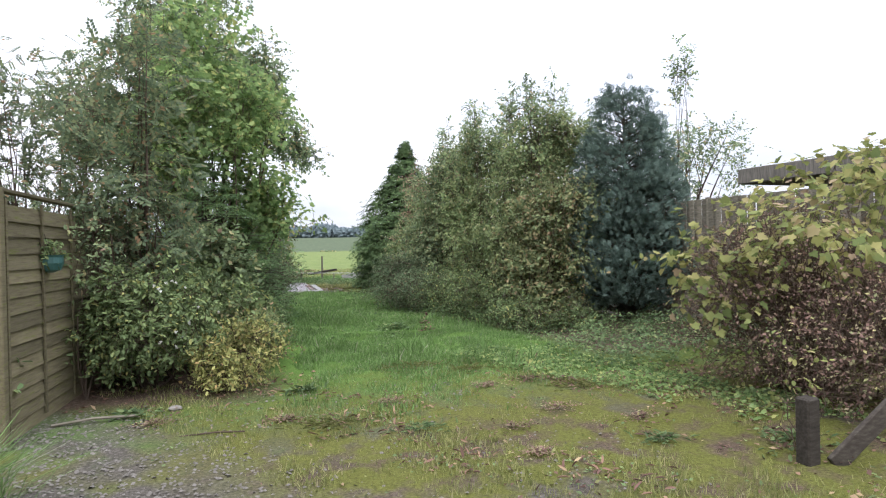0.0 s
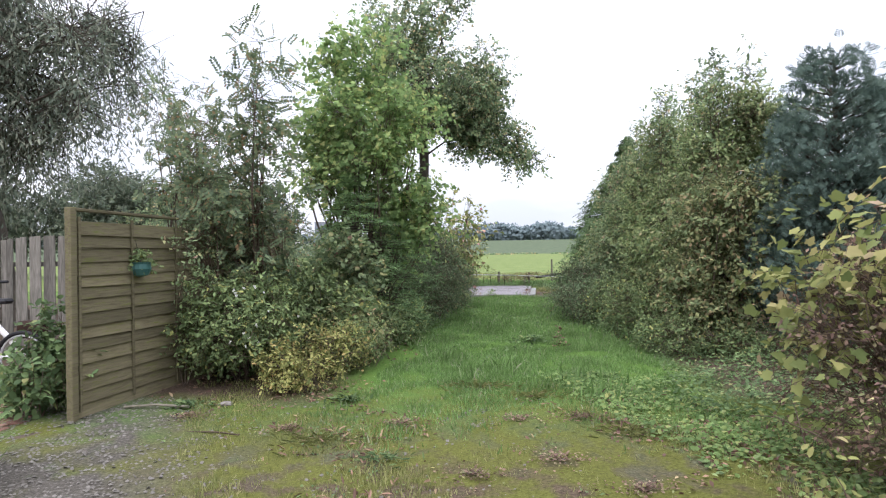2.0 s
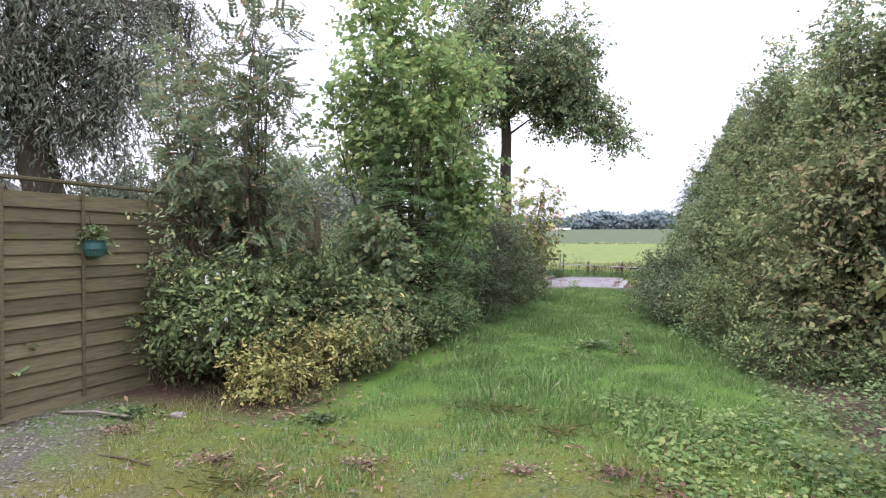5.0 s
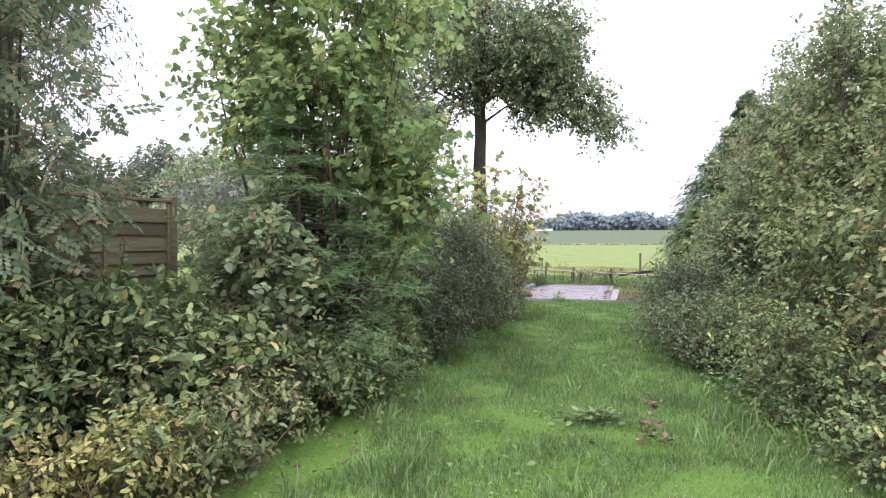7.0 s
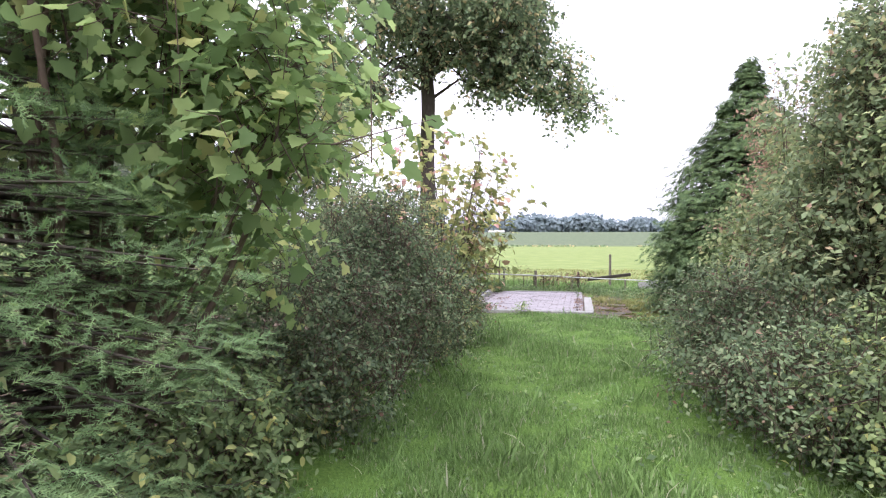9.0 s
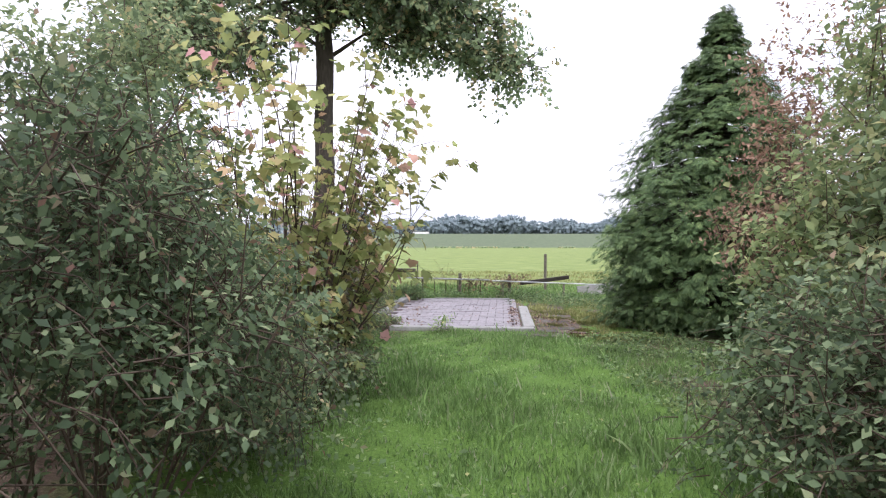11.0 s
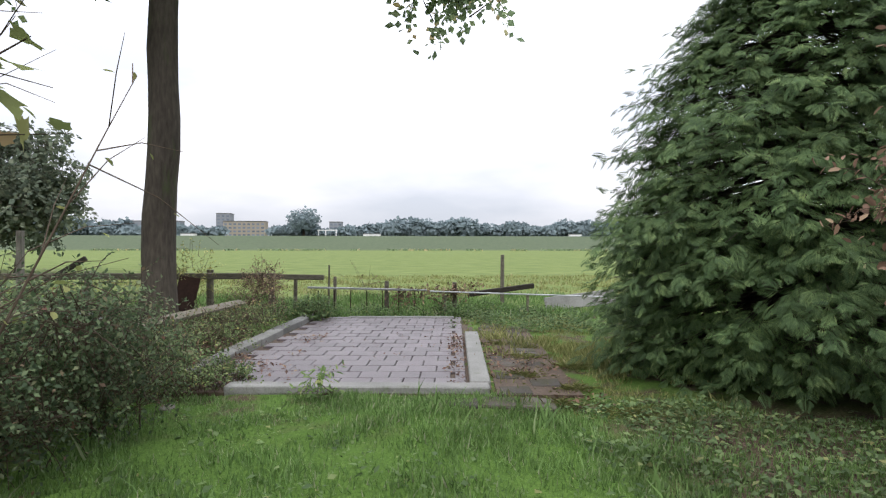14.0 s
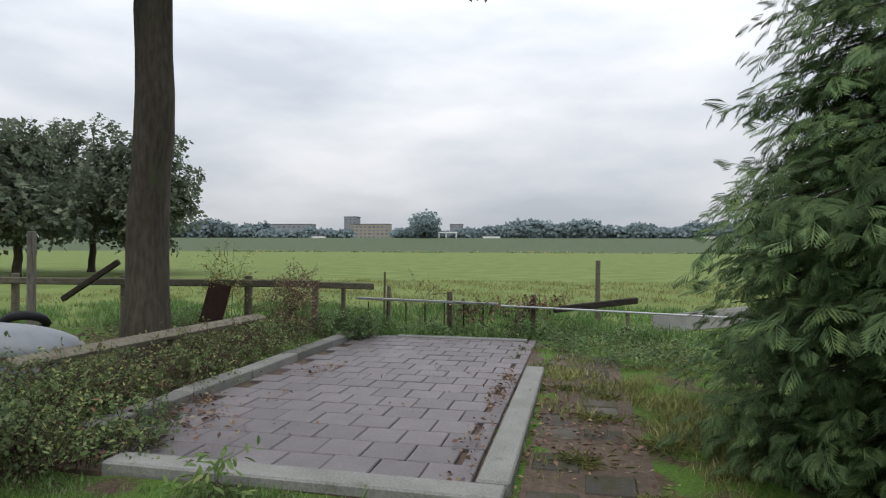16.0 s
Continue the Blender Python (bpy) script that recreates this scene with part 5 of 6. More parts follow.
def field_post(x, y, tall, r=0.045, wood=None, tilt=0.0):
    ob = thing("fence_post", "weathered wooden meadow fence post", "post", x, y, None, 0, "meadow fence posts")
    t = bmesh.new()
    bmesh.ops.create_cone(t, cap_ends=True, segments=10, radius1=r, radius2=r * 0.9, depth=tall + 0.2)
    bmesh.ops.bevel(t, geom=[e for e in t.edges if abs(e.verts[0].co.z - e.verts[1].co.z) < 1e-4], offset=0.006, segments=1, affect="EDGES")
    part("post", t, wood or RAIL_WOOD, ob, place=pose(0, 0, tall / 2 - 0.1, tilt, tilt * 0.5, 0))


for fx, fy, ft, fr in [(1.41, 27.45, 0.72, 0.04), (2.16, 27.5, 0.74, 0.035), (3.17, 27.5, 0.66, 0.05), (4.51, 27.5, 0.64, 0.05), (5.62, 28.4, 1.15, 0.045), (2.0, 27.9, 0.95, 0.02),
                       (-0.14, 27.25, 0.90, 0.07), (-2.35, 27.25, 0.88, 0.07), (-4.4, 27.25, 0.9, 0.07), (-6.5, 27.25, 0.9, 0.07), (1.0, 27.25, 0.74, 0.06)]:
    field_post(fx, fy, ft, fr, None, 2.0 if fr < 0.045 else 0.6)
beam = thing("fence_rail", "mossy horizontal fence rail nailed to posts", "rail", -2.7, 27.14)
part("rail", box(7.6, 0.06, 0.12, 0.015, (0, 0, 0.78)), RAIL_WOOD, beam)
part("rail_end", box(1.2, 0.05, 0.10, 0.012, (4.1, 0.02, 0.76), pose(0, 0, 0, 0, 1.0, 0)), RAIL_WOOD, beam)
ladder = thing("metal_hurdle", "low galvanised hurdle with thin bars lying along posts", "hurdle", 1.66, 27.35, None, 0)
part("top_rail", box(2.3, 0.07, 0.035, 0.006, (1.15, 0, 0.515), pose(0, 0, 0, 0, 1.6, 0)), METAL, ladder)
bar_me = bpy.data.meshes.new("bar"); bm = box(0.018, 0.018, 0.46, 0.003); bm.to_mesh(bar_me); bm.free()
for k in range(7):
    part("bar", bar_me, RUST, ladder, place=pose(0.2 + k * 0.31, 0, 0.26))
trough = thing("metal_rail", "long low galvanised metal rail on short legs", "rail", 4.0, 27.15, None, -1)
part("rim", box(3.4, 0.09, 0.022, 0.005, (1.7, 0, 0.42), pose(0, 0, 0, 0, 2.0, 0)), METAL, trough)
part("leg", box(0.05, 0.05, 0.42, 0.006, (0.3, 0, 0.2)), RAIL_WOOD, trough)
part("leg", box(0.05, 0.05, 0.40, 0.006, (1.9, 0, 0.2)), RAIL_WOOD, trough)
timber = thing("timber_beam", "dark tilted timber beam behind the metal rail", "beam", 4.9, 27.75)
part("beam", box(1.35, 0.10, 0.10, 0.012, (0.6, 0, 0.46), pose(0, 0, 0, 0, -7, 4)), DARK_WOOD, timber)
plate = thing("concrete_plate", "grey concrete plate leaning at the meadow edge", "plate", 6.9, 28.0)
part("plate", box(1.5, 0.05, 0.30, 0.01, (0.3, 0, 0.22), pose(0, 0, 0, -12, -7, 0)), CONCRETE, plate)
barrel = thing("rusty_sheet", "dark rusty metal sheet leaning on the rail", "metal sheet", -0.32, 26.5)
part("sheet", box(0.36, 0.03, 0.62, 0.006, (0, 0, 0.50), pose(0, 0, 0, -14, 9, 0)), RUST, barrel)
brace = thing("rail_brace", "dark slanting brace beam across the fence rail", "beam", -2.75, 26.95)
part("brace", box(1.2, 0.07, 0.09, 0.01, (0, 0, 0.80), pose(0, 0, 0, 0, -32, 0)), DARK_WOOD, brace)
tubm = bmesh.new()
bmesh.ops.create_uvsphere(tubm, u_segments=28, v_segments=14, radius=1.0)
for v in tubm.verts:
    f = 0.75 + 0.25 * v.co.x
    v.co = Vector((v.co.x * 1.0, v.co.y * 0.45 * f, max(-0.05, v.co.z) * 0.30))
cover = thing("plastic_cover", "pale grey rounded plastic hull beside the rail", "boat hull", -1.15, 23.3, None, 14)
hull = part("hull", tubm, PLASTIC, cover, place=pose(0, 0, 0.28))
hull.data.polygons.foreach_set("use_smooth", np.ones(len(hull.data.polygons), bool))
part("base", box(1.6, 0.6, 0.28, 0.05, (0, 0, 0.15)), PLASTIC, cover)
part("tyre", ring(0.2, 0.05), BLACK, cover, "black rubber tyre", pose(0.1, 0.6, 0.5, 60, 0, 20))
mast = thing("timber_pole", "grey upright wooden pole beside the meadow rail", "pole", -2.45, 25.4)
part("pole", box(0.09, 0.09, 1.6, 0.01, (0, 0, 0.75)), GREY_WOOD, mast)

plant("withered_vine", "withered climbing vine hanging over the hurdle", "vine", 3.9, 27.32, [(-0.4, 0, 0.42, 0.5, 0.06, 0.14), (0.4, 0, 0.45, 0.6, 0.06, 0.14), (0.9, 0, 0.55, 0.3, 0.05, 0.08)], OVAL, L_FALLEN, 130, 0.2, 4, 0.06, 69, 0.006, 12, 3, droop=0.9, every=1)
plant("withered_vine", "arching dead stem beside the hurdle", "vine", 2.9, 27.5, [(-0.1, 0, 0.62, 0.3, 0.05, 0.12)], OVAL, L_FALLEN, 14, 0.45, 1, 0.04, 70, 0.006, 5, 1, droop=0.1, every=1)
plant("weed_clump", "green weed clump at the slab's far corner", "plant", 1.95, 26.3, [(0, 0, 0.2, 0.3, 0.25, 0.22)], OVAL, L_NETTLE, 220, 0.16, 6, 0.05, 72, 0.005, 8, 4)
plant("weed_clump", "young yellow-green weed at the slab's front kerb", "plant", 2.75, 20.72, [(0, 0, 0.10, 0.14, 0.08, 0.10)], shape_oval(0.4), L_MAPLE, 26, 0.16, 5, 0.06, 74, 0.004, 5, 2)
plant("weed_clump", "tangled bramble and weeds over the slab's front corner", "plant", 1.35, 21.05,
      [(0, 0, 0.16, 0.42, 0.3, 0.2), (0.35, 0.25, 0.08, 0.4, 0.3, 0.12), (-0.4, 0.5, 0.22, 0.4, 0.5, 0.24)], SMALL, L_ROSE, 900, 0.16, 6, 0.034, 77, 0.004, 16, 5, droop=0.5, every=2)
plant("weed_clump", "weeds spreading over the slab's corner", "plant", 1.75, 21.5, [(0, 0, 0.05, 0.35, 0.3, 0.08), (-0.3, 0.4, 0.08, 0.25, 0.4, 0.12)], OVAL, L_NETTLE, 260, 0.12, 5, 0.035, 76, 0.004, 6, 3)

# ---- beyond the meadow ----
def far_wood():
    rng = np.random.default_rng(151)
    at, al, fc, sz = [], [], [], []
    for k in range(240):
        x = -330 + k * 3.3 + rng.normal() * 2
        y = 404 + rng.uniform(8, 34)
        h = rng.uniform(8.8, 10.8) + 1.6 * math.sin(x * 0.05) + 1.4 * math.sin(x * 0.17)
        if -116 < x < -78 or rng.random() < 0.03:
            continue
        if -172 < x < -20:
            h *= 0.6
        w = rng.uniform(4.5, 7.0)
        n = 420
        d = unit(rng.normal(size=(n, 3)))
        p = d * (rng.uniform(0, 1, n) ** 0.4 * lumps(d, rng))[:, None] * (w, w, h * 0.52) + (x, y, 8.6 + h * 0.5)
        at.append(p); al.append(unit(rng.normal(size=(n, 3)))); fc.append(d + (0, 0, 0.6)); sz.append(rng.uniform(1.8, 3.2, n))
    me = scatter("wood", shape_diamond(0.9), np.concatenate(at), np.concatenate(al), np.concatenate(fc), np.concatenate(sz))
    # the leaf colour carries the haze of the distance
    tagged(part("far_wood", me, L_FAR_HAZED), "long row of trees tinted blue-grey for haze along the far dike", "trees", kind="stuff")


far_wood()


def far_tree(x, y, z, w, h, seed, label):
    rng = np.random.default_rng(seed)
    ob = thing("far_tree", label, "tree", x, y, z)
    n = 1500
    d = unit(rng.normal(size=(n, 3)))
    p = d * (rng.uniform(0, 1, n) ** 0.4 * lumps(d, rng, 9, 0.3))[:, None] * (w, w, h * 0.45) + (0, 0, h * 0.56)
    # crown in the same haze-tinted leaf colour as the tree row
    part("crown", scatter("crown", shape_diamond(0.9), p, unit(rng.normal(size=(n, 3))), d + (0, 0, 0.5), rng.uniform(0.1, 0.2, n) * w), L_FAR_HAZED, ob)
    t = Tubes(8); t.add([(0, 0, -0.3), (0, 0, h * 0.3), (0.1, 0, h * 0.7)], [w * 0.09, w * 0.07, w * 0.03])
    part("trunk", t.mesh("trunk"), BARK, ob)


far_tree(-57, 402, 8.7, 10.5, 17, 161, "large round tree standing on the far dike")
for k, (tx, ty, tw, th) in enumerate([(-15.5, 47, 4.0, 8.0), (-20.5, 50, 4.6, 9.4), (-25.5, 47, 4.4, 9.0), (-18.0, 42, 3.4, 7.4), (-31, 50, 5.0, 10.0), (-23, 40, 4.0, 8.6), (-36, 46, 5.0, 10)]):
    broad_tree("meadow_tree", "leafy grey-green tree at the meadow's side", tx, ty, th, 0.2, th * 0.3,
               [(0, 0, th * 0.6, tw * 0.75, tw * 0.75, th * 0.36), (tw * 0.3, -0.5, th * 0.42, tw * 0.6, tw * 0.6, th * 0.2), (-tw * 0.3, 0, th * 0.45, tw * 0.6, tw * 0.6, th * 0.22)],
               shape_diamond(0.8), L_FIELD, 2000, 0.6, 7, 0.24, 170 + k, clumps=(60, 0.7, 1.3))
FACADE = grain_mat("far_facade", (0.198, 0.209, 0.221), (0.238, 0.252, 0.271), (0.277, 0.295, 0.32), fine=0.3, bump=0)
FACADE_Y = grain_mat("far_yellow_brick", (0.281, 0.242, 0.187), (0.328, 0.289, 0.23), (0.374, 0.328, 0.272), fine=0.3, bump=0)
GLASS = grain_mat("far_window_glass", (0.12, 0.15, 0.18), (0.16, 0.19, 0.22), (0.2, 0.23, 0.26), fine=0.5, rough=0.2, bump=0, spec=0.5)
pane_me = bpy.data.meshes.new("window"); bm = box(2.2, 0.3, 1.4, 0.02); bm.to_mesh(pane_me); bm.free()


def far_block(x, y, w, d, h, material, label, storeys, cols):
    ob = thing("apartment_building", label, "building", x, y, 0)
    part("wall", box(w, d, h, 0.05, (0, 0, h / 2)), material, ob)
    part("roof", box(w + 0.6, d + 0.6, 0.5, 0.05, (0, 0, h + 0.25)), ROOFING, ob)
    for s in range(storeys):
        for c in range(cols):
            part("window", pane_me, GLASS, ob, place=pose(-w / 2 + (c + 0.5) * w / cols, -d / 2, h - 2.2 - s * 2.9))


far_block(-150, 560, 12, 12, 31, FACADE, "tall pale grey tower block on the horizon", 6, 3)
far_block(-122, 520, 33, 12, 22.5, FACADE_Y, "wide yellow brick apartment block on the horizon", 4, 9)
far_block(-53, 560, 11, 11, 24, FACADE, "pale slab tower half hidden by trees", 4, 3)
far_block(-195, 520, 44, 12, 22.5, FACADE, "long low grey apartment block on the horizon", 3, 10)
far_block(-262, 520, 34, 12, 21, FACADE, "low grey block far along the dike", 3, 8)
portal = thing("white_portal", "white painted road portal on the dike", "portal", -42, 401, 8.8)
for s in (-5.5, -1, 5.5):
    part("leg", box(0.5, 0.5, 3.6, 0.03, (s, 0, 1.8)), WHITE, portal)
part("beam", box(12.5, 0.5, 0.6, 0.03, (0, 0, 3.6)), WHITE, portal)
for k, (wx, ww) in enumerate([(-14, 11), (-128, 9), (118, 8)]):
    low = thing("low_building", "long low white building along the dike road", "building", wx, 403, 8.8, 0, "low buildings on the dike")
    part("wall", box(ww, 3, 1.3, 0.03, (0, 0, 0.65)), WHITE, low)
    part("roof", box(ww + 0.5, 3.5, 0.25, 0.03, (0, 0, 1.42)), ROOFING, low)

# rough growth in front of the dike's foot, and a line of rushes in the meadow
rng = np.random.default_rng(181)
n = 5000
p = np.stack([rng.uniform(-160, 260, n), 318 + rng.normal(size=n) * 2, np.zeros(n)], 1)
p[:, 2] = -0.2
keep = np.sin(p[:, 0] * 0.09) + np.sin(p[:, 0] * 0.31 + 1) > -0.2
p = p[keep]
tagged(part("rushes", scatter("rushes", BLADE, p, unit(rng.normal(size=p.shape) * (1, 1, 0)), np.tile((0, 0, 1.0), (len(p), 1)), rng.uniform(0.5, 1.1, len(p))), L_OAK), "dark line of rushes along a meadow ditch", "rushes", kind="stuff")

# ---- grass, weeds and litter ----
def grass(name, label, n, area, size, material, seed, thin=1.0, edge=None, width=0.16, blade=BLADE):
    rng = np.random.default_rng(seed)
    x, y = rng.uniform(area[0], area[1], n), rng.uniform(area[2], area[3], n)
    tuft = np.sin(x * 5.1 + 1.3 * np.sin(y * 3.3)) * np.sin(y * 4.3 + 1.1 * np.sin(x * 2.9)) + 0.6 * np.sin(x * 1.7 + y * 1.3)
    ok = tuft + rng.normal(size=n) * 0.7 > thin
    if edge:
        ok &= edge(x, y)
    x, y = x[ok], y[ok]
    k = len(x)
    sz = size * rng.uniform(0.45, 1.4, k) * (1 + 0.3 * tuft[ok])
    a = rng.uniform(0, 2 * np.pi, k)
    sv, sf = blade
    sv = sv * (1, width, 1)
    tilt = np.stack([np.cos(a), np.sin(a), rng.normal(size=k) * 0.25], 1)
    me = scatter(name, (sv, sf), np.stack([x, y, ground_z(x, y) - 0.01], 1), tilt, np.stack([rng.normal(size=k) * 0.3, rng.normal(size=k) * 0.3, np.ones(k)], 1), sz)
    return tagged(part(name, me, material), label, "grass", kind="stuff")


beyond_thuja = lambda x, y: np.hypot(x - 7.5, y - 21.5) > 1.85
edge_rng = np.random.default_rng(199)
in_path = lambda x, y: (x > 1.25 + 0.25 * np.sin(y * 0.9) + 0.12 * np.sin(y * 3.1) + 0.15 * edge_rng.random(len(x))) & (x < 4.75 + 0.2 * np.sin(y * 1.7)) & (edge_rng.random(len(x)) < np.clip((y - 5.0 - 0.5 * np.sin(x * 2.3)) / 2.4, 0.03, 1)) & (y < 20.75 - 0.095 * (x - 4.2))
grass("grass", "short lush green grass on the path", 210000, (0.6, 5.2, 4.6, 13.0), 0.048, L_GRASS, 201, -0.9, in_path, 0.2, SHORT_BLADE)
grass("grass", "lush green grass further along the path", 170000, (0.9, 7.6, 13.0, 21.0), 0.048, L_GRASS, 202, -1.0, lambda x, y: (x > 1.4 + 0.2 * np.sin(y * 0.9) + 0.2 * edge_rng.random(len(x))) & ((x < 5.0 + 0.2 * np.sin(y * 1.7)) | (y > 16.5)) & beyond_thuja(x, y) & (y < 20.75 - 0.095 * (x - 4.2)), 0.2, SHORT_BLADE)
grass("grass_tufts", "ragged grass in front of the kerb", 9000, (1.2, 4.6, 20.2, 20.86), 0.055, L_GRASS, 209, 0.2, None, 0.1)
grass("grass_tufts", "longer grass tufts scattered in the path", 16000, (1.4, 4.8, 6.0, 20.6), 0.13, L_GRASS, 207, 1.15, None, 0.09)
grass("grass", "sparse short tufts on the mossy forecourt", 110000, (-1.0, 5.0, 1.2, 6.9), 0.035, L_DRY, 203, 0.55, lambda x, y: x + 0.42 * y > 2.2, 0.16, SHORT_BLADE)
grass("meadow_grass", "rough green grass at the meadow's edge", 50000, (-6, 9, 26.6, 31.5), 0.12, L_GRASS, 204, -0.2, lambda x, y: (y > 27.0) | (x > 1.4), 0.16, SHORT_BLADE)
grass("meadow_grass", "short meadow grass beyond the fence", 40000, (-9, 13, 31.0, 44), 0.09, L_DRY, 205, -0.2, None, 0.2, SHORT_BLADE)
grass("weeds", "grass tufts among the pavers beside the kerb", 26000, (4.35, 6.3, 20.3, 26.5), 0.075, L_DRY, 206, 1.2)
grass("verge_grass", "short grass at the foot of the thuja", 26000, (5.25, 6.6, 20.0, 27.0), 0.05, L_DRY, 208, -0.1, beyond_thuja, 0.16, SHORT_BLADE)


def ground_cover(name, label, n, area, size, material, seed, high, thin, leaf, edge=None):
    rng = np.random.default_rng(seed)
    x, y = rng.uniform(area[0], area[1], n), rng.uniform(area[2], area[3], n)
    tuft = np.sin(x * 4.1 + 1.3 * np.sin(y * 2.3)) * np.sin(y * 3.7 + 1.1 * np.sin(x * 3.9)) + 0.5 * np.sin(x * 1.9 + y * 1.1)
    ok = tuft + rng.normal(size=n) * 0.5 > thin
    if edge:
        ok &= edge(x, y)
    x, y, k = x[ok], y[ok], int(ok.sum())
    z = ground_z(x, y) + 0.01 + high * rng.uniform(0, 1, k) ** 1.3 * np.clip(0.6 + 0.5 * tuft[ok], 0.2, 1.3)
    al = rng.normal(size=(k, 3)) * (1, 1, 0.35)
    fc = np.array((0, 0, 1.0)) + rng.normal(size=(k, 3)) * 0.35
    return tagged(part(name, scatter(name, leaf, np.stack([x, y, z], 1), al, fc, size * rng.uniform(0.5, 1.3, k)), material), label, "plants", kind="stuff")


ground_cover("nettles", "knee-high nettles along the hedge foot", 36000, (4.2, 7.4, 5.4, 15.0), 0.05, L_NETTLE, 211, 0.36, -0.5, SMALL, lambda x, y: x > 4.55 - 0.2 * np.sin(y * 1.3))
ground_cover("ground_ivy", "low round-leaved weeds spreading over the moss", 16000, (3.0, 5.0, 2.6, 7.3), 0.042, L_MAPLE, 212, 0.05, 0.15, shape_oval(0.85), lambda x, y: x > 4.1 - 0.3 * (y - 4))
ground_cover("ground_ivy", "low leafy weeds on the shaded ground", 12000, (4.6, 7.5, 15.5, 20.5), 0.05, L_NETTLE, 222, 0.09, -0.2, SMALL, beyond_thuja)
ground_cover("moss_weeds", "tiny weeds rooted in the moss", 7000, (-0.2, 4.6, 2.0, 6.8), 0.03, L_NETTLE, 223, 0.04, 0.75, SMALL)
ground_cover("dead_stalks", "matted brown dead stems on the moss", 5000, (0.8, 4.6, 2.2, 6.6), 0.07, L_FALLEN, 224, 0.03, 0.95, NARROW)
ground_cover("weeds", "leafy weeds around the slab and under the rail", 16000, (4.2, 7.4, 24.6, 27.6), 0.05, L_NETTLE, 213, 0.24, 0.0, SMALL, beyond_thuja)
ground_cover("weeds", "weeds between the kerb and the meadow fence", 14000, (-2.5, 4.4, 26.6, 27.6), 0.05, L_NETTLE, 214, 0.30, -0.3, SMALL)
ground_cover("ivy", "ivy and weeds over the soil beside the rail", 12000, (-3.0, 1.2, 20.0, 27.0), 0.042, L_ROSE, 215, 0.22, -0.2, SMALL)
ground_cover("dead_stalks", "matted brown stems among the ivy beside the rail", 7000, (-2.0, 1.5, 20.6, 26.4), 0.075, L_FALLEN, 229, 0.3, -0.1, NARROW)
ground_cover("path_weeds", "broad-leaved weeds in the grass", 2600, (1.4, 4.6, 7.0, 20.5), 0.06, L_NETTLE, 216, 0.08, 0.4, SMALL)
ground_cover("clover", "clover and small weeds between the grass", 16000, (1.3, 4.8, 5.8, 20.6), 0.028, L_NETTLE, 225, 0.04, 0.3, SMALL)
ground_cover("fallen_leaves", "fallen brown leaves on soil and moss", 3200, (-0.9, 1.6, 5.6, 15.0), 0.05, L_FALLEN, 217, 0.015, 0.0, SMALL)
ground_cover("fallen_leaves", "fallen reddish leaves along the kerb", 1500, (3.65, 4.32, 21.05, 24.3), 0.04, L_FALLEN, 218, 0.015, -0.2, SMALL, lambda x, y: np.abs(x - 3.93 - 0.093 * (y - 21.1)) < 0.09).location.z = 0.055
ground_cover("fallen_leaves", "thin scatter of dead leaves over all pavers", 900, (1.4, 4.3, 21.1, 26.3), 0.03, L_FALLEN, 226, 0.008, 0.4, SMALL).location.z = 0.055
ground_cover("fallen_leaves", "fallen reddish leaves and debris on the pavers", 1300, (1.4, 2.4, 21.1, 24.3), 0.05, L_FALLEN, 219, 0.02, 0.2, SMALL).location.z = 0.055
ground_cover("fallen_leaves", "scattered brown leaves on the forecourt", 1500, (0.3, 4.6, 1.8, 6.4), 0.035, L_FALLEN, 220, 0.01, 0.5, SMALL)
ground_cover("fallen_leaves", "dead leaves and litter below the twiggy bush", 3600, (3.5, 5.9, 2.0, 5.6), 0.045, L_FALLEN, 227, 0.02, -0.1, SMALL)
ground_cover("ground_ivy", "dark leafy weeds below the twiggy bush", 2600, (3.5, 5.6, 1.8, 4.6), 0.05, L_ROSE, 228, 0.07, 0.3, OVAL)
ground_cover("fallen_leaves", "brown leaves between weeds beside the kerb", 1800, (4.2, 5.2, 20.4, 25.0), 0.045, L_FALLEN, 221, 0.02, -0.2, SMALL)

# patches on the forecourt, each where it grows
def patch_plant(x, y, r, high, material, n, size, seed, label, name="weed_patch", leaf=None):
    rng = np.random.default_rng(seed)
    ob = thing(name, label, "plant", x, y)
    a, q = rng.uniform(0, 2 * np.pi, n), np.abs(rng.normal(size=n)) * r * 0.62
    q = q * (1 + 0.35 * np.sin(3 * a + seed) + 0.2 * np.sin(5 * a + 2 * seed))
    px, py = q * np.cos(a) * 1.25, q * np.sin(a) * 0.8
    pz = 0.008 + high * rng.uniform(0, 1, n) * np.clip(1.2 - q / r, 0.15, 1)
    al = np.stack([np.cos(a), np.sin(a), rng.uniform(0.0, 0.45, n)], 1) + rng.normal(size=(n, 3)) * np.array((0.7, 0.7, 0.12))
    part("foliage", scatter("foliage", leaf or SMALL, np.stack([px, py, pz], 1), al, np.array((0, 0, 1.0)) + rng.normal(size=(n, 3)) * 0.4, size * rng.uniform(0.6, 1.3, n)), material, ob)


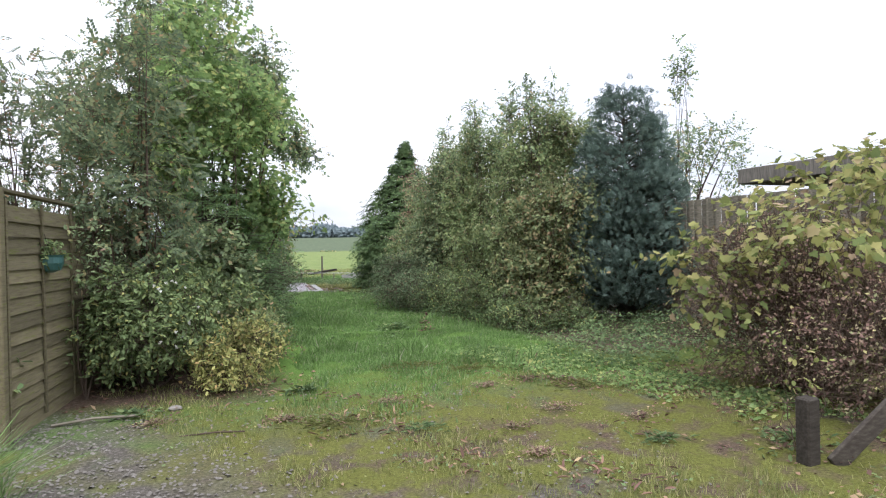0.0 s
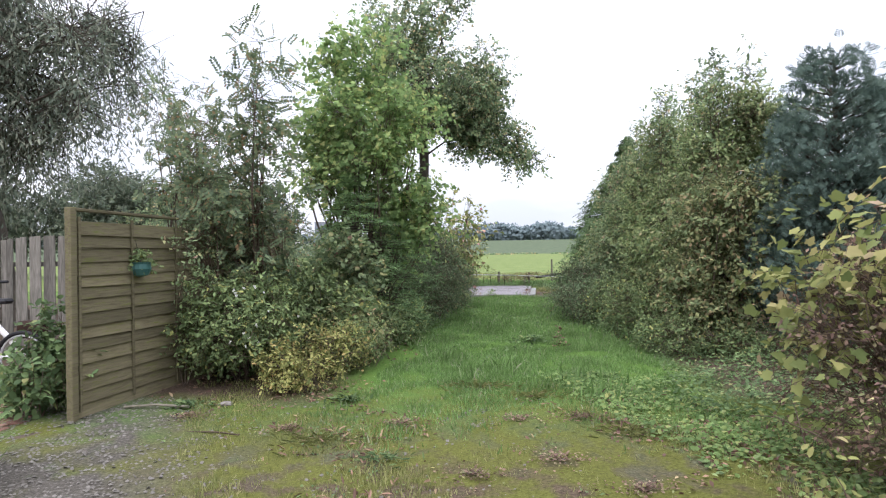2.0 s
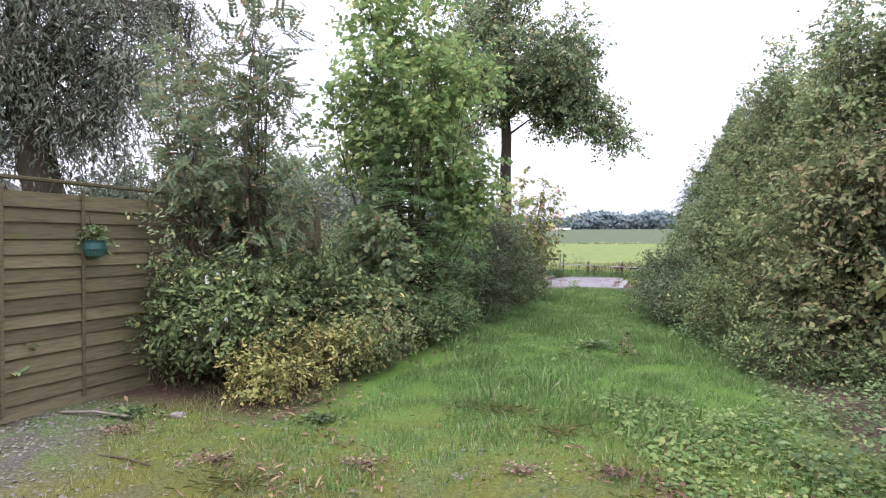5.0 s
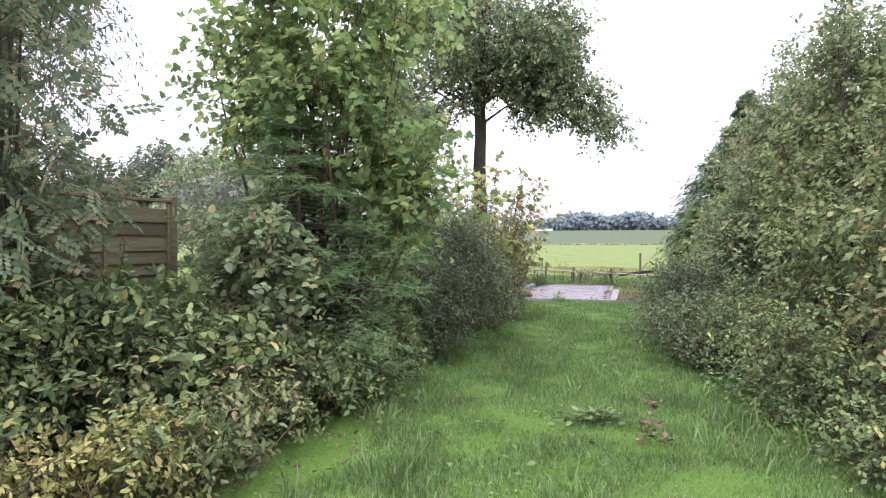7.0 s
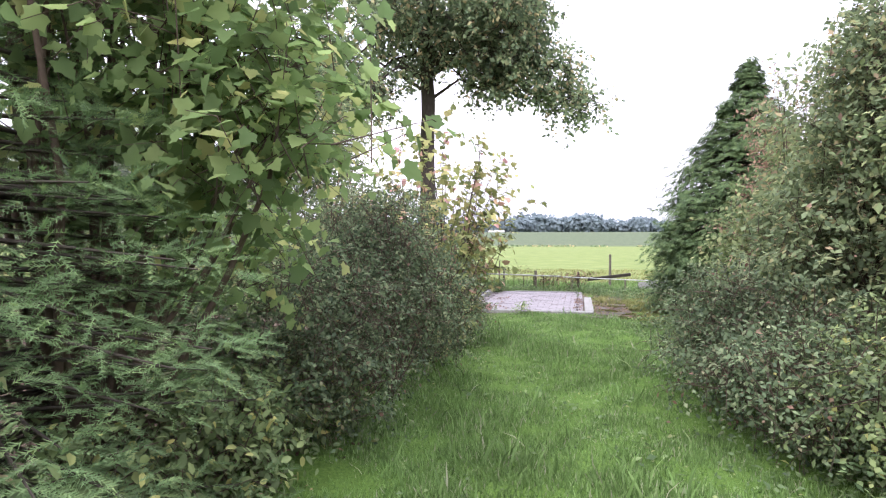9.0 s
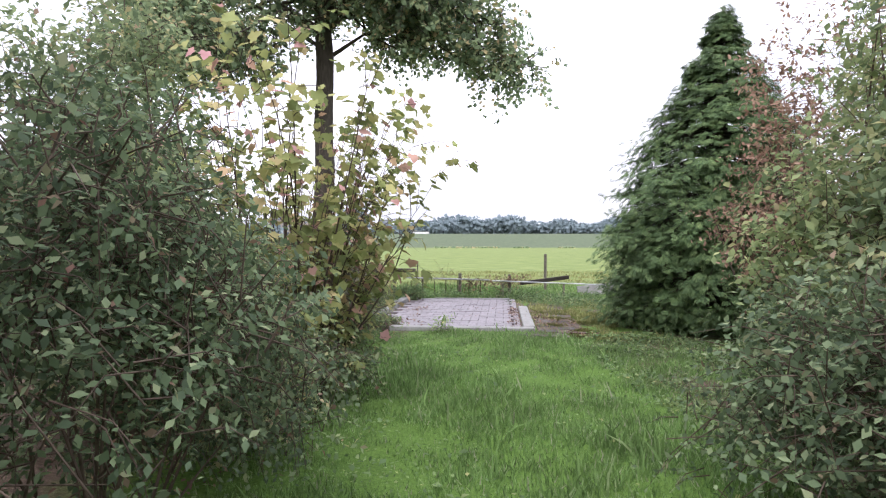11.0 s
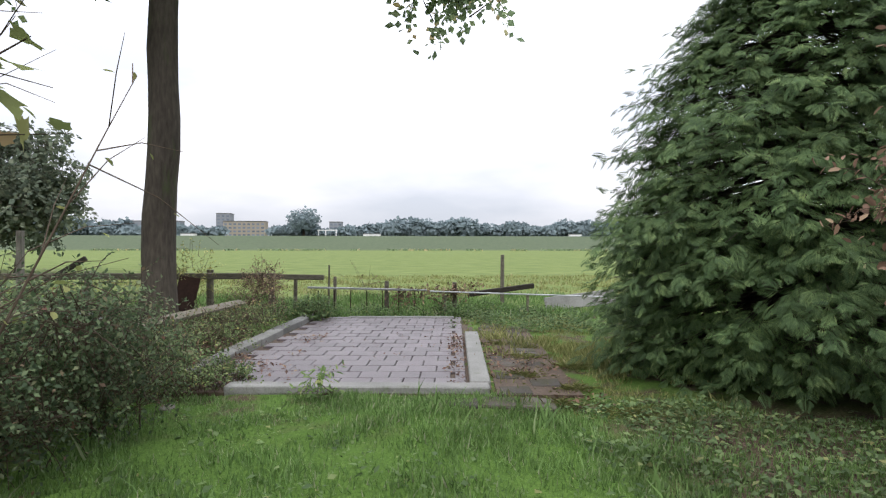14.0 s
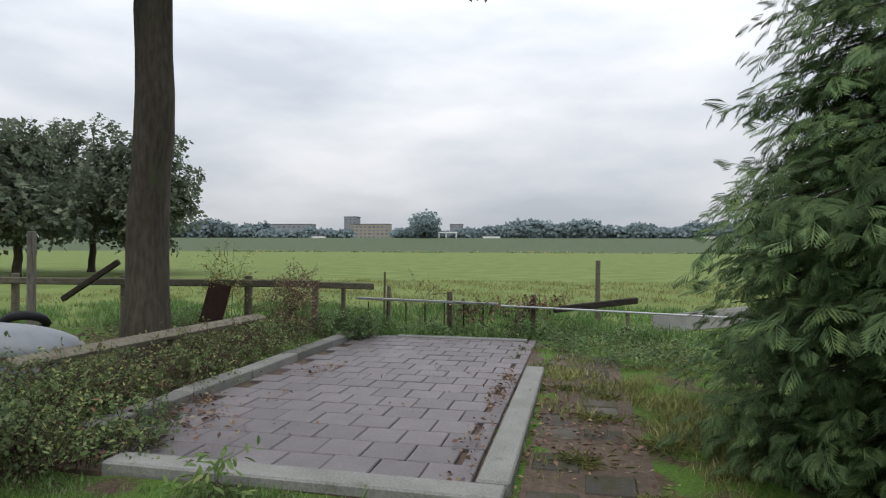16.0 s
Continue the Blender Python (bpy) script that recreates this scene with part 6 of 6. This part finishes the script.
for k, (qx, qy, qr) in enumerate([(1.83, 5.31, 0.20), (2.85, 5.37, 0.24), (2.48, 4.18, 0.22), (3.06, 4.49, 0.24), (3.35, 5.5, 0.2), (0.9, 5.2, 0.16), (2.35, 3.6, 0.16), (3.5, 4.0, 0.2), (-0.1, 5.5, 0.16)]):
    patch_plant(qx, qy, qr, 0.03, L_PURPLE, 240, 0.026, 300 + k, "flat reddish brown dead weed patch on moss")
for k, (qx, qy, qr) in enumerate([(1.82, 4.44, 0.17), (-0.30, 5.85, 0.22), (3.3, 3.5, 0.14), (1.2, 6.1, 0.14), (4.1, 3.1, 0.2)]):
    patch_plant(qx, qy, qr, 0.05, L_NETTLE, 110, 0.055, 320 + k, "fresh green weed rosette in the moss", leaf=NARROW if k % 2 == 0 else OVAL)
for k, (qx, qy, qr) in enumerate([(1.25, 4.9, 0.3), (3.0, 6.2, 0.35), (2.5, 6.6, 0.35), (3.7, 5.1, 0.25), (4.65, 21.6, 0.17), (4.9, 22.6, 0.24), (5.0, 21.0, 0.2), (4.7, 23.6, 0.18), (5.1, 23.3, 0.3), (4.75, 20.5, 0.25), (5.2, 20.2, 0.25), (5.25, 22.0, 0.22)]):
    patch_plant(qx, qy, qr, 0.025, L_DRY, 240, 0.075, 340 + k, "loose tuft of fine grass", "grass_tuft", shape_oval(0.06))
patch_plant(3.62, 9.24, 0.06, 0.3, L_FALLEN, 60, 0.06, 360, "withered brown dock stalk standing in the grass", "dock_stalk")
patch_plant(3.26, 9.64, 0.3, 0.12, L_NETTLE, 160, 0.07, 361, "broad dock leaves in the grass", "dock_plant", OVAL)
stick = thing("stick", "pale broken stick lying on bare soil", "stick", -0.55, 5.75)
tube_part("stick", [[(-0.3, -0.02, 0.02), (0, 0.01, 0.035), (0.32, 0.0, 0.02)]], 0.012, RAIL_WOOD, stick, sides=6)
stick = thing("stick", "thin dark twig lying on the moss", "stick", 0.35, 5.05)
tube_part("stick", [[(-0.25, 0.03, 0.012), (0, 0.0, 0.02), (0.22, -0.05, 0.012)]], 0.007, TWIG, stick, sides=5)
for k, (qx, qy) in enumerate([(0.05, 5.95), (1.55, 20.6)]):
    rock = thing("stone", "small grey stone lying on the soil", "stone", qx, qy, None, 40 * k)
    bm = bmesh.new(); bmesh.ops.create_icosphere(bm, subdivisions=2, radius=0.05)
    for v in bm.verts:
        v.co = Vector((v.co.x * 1.3, v.co.y, v.co.z * 0.6)) * (1 + 0.2 * noise.noise(v.co * 25 + Vector((k, 0, 0))))
    part("stone", bm, STONE, rock, place=pose(0, 0, 0.015))

# gravel
rng = np.random.default_rng(231)
n = 13000
x, y = rng.uniform(-2.2, 3.2, n), rng.uniform(1.2, 6.2, n)
ok = (x + 0.42 * y + rng.normal(size=n) * 0.35 < 2.3) | (rng.random(n) < 0.10) | (np.hypot(x - 2.4, y - 5.5) < 0.3)
x, y = x[ok], y[ok]
peb = np.array([(0.5, 0, 0.1), (0.1, 0.45, 0.05), (-0.45, 0.1, 0.1), (-0.05, -0.42, 0.06), (0.05, 0.02, 0.34)])
me = scatter("gravel", (peb, np.array([(4, 0, 1), (4, 1, 2), (4, 2, 3), (4, 3, 0)])), np.stack([x, y, ground_z(x, y) - 0.002], 1), rng.normal(size=(len(x), 3)) * (1, 1, 0.2), np.array((0, 0, 1.0)) + rng.normal(size=(len(x), 3)) * 0.3, rng.uniform(0.012, 0.04, len(x)))
tagged(part("gravel", me, STONE), "pale loose gravel on the forecourt", "gravel", kind="stuff")

tuft = thing("ornamental_grass", "thick tuft of long arching grass", "grass", -1.05, 3.75)
rng = np.random.default_rng(241)
n = 1400
a, rr = rng.uniform(0, 2 * np.pi, n), np.abs(rng.normal(size=n)) * 0.16
sv = BLADE[0] * (1.5, 0.03, 1)
part("blades", scatter("blades", (sv, BLADE[1]), np.stack([rr * np.cos(a), rr * np.sin(a), 0 * a], 1), np.stack([np.cos(a), np.sin(a), rng.normal(size=n) * 0.3], 1), np.stack([0 * a, 0 * a, np.ones(n)], 1), rng.uniform(0.25, 0.55, n)), L_GRASS, tuft)
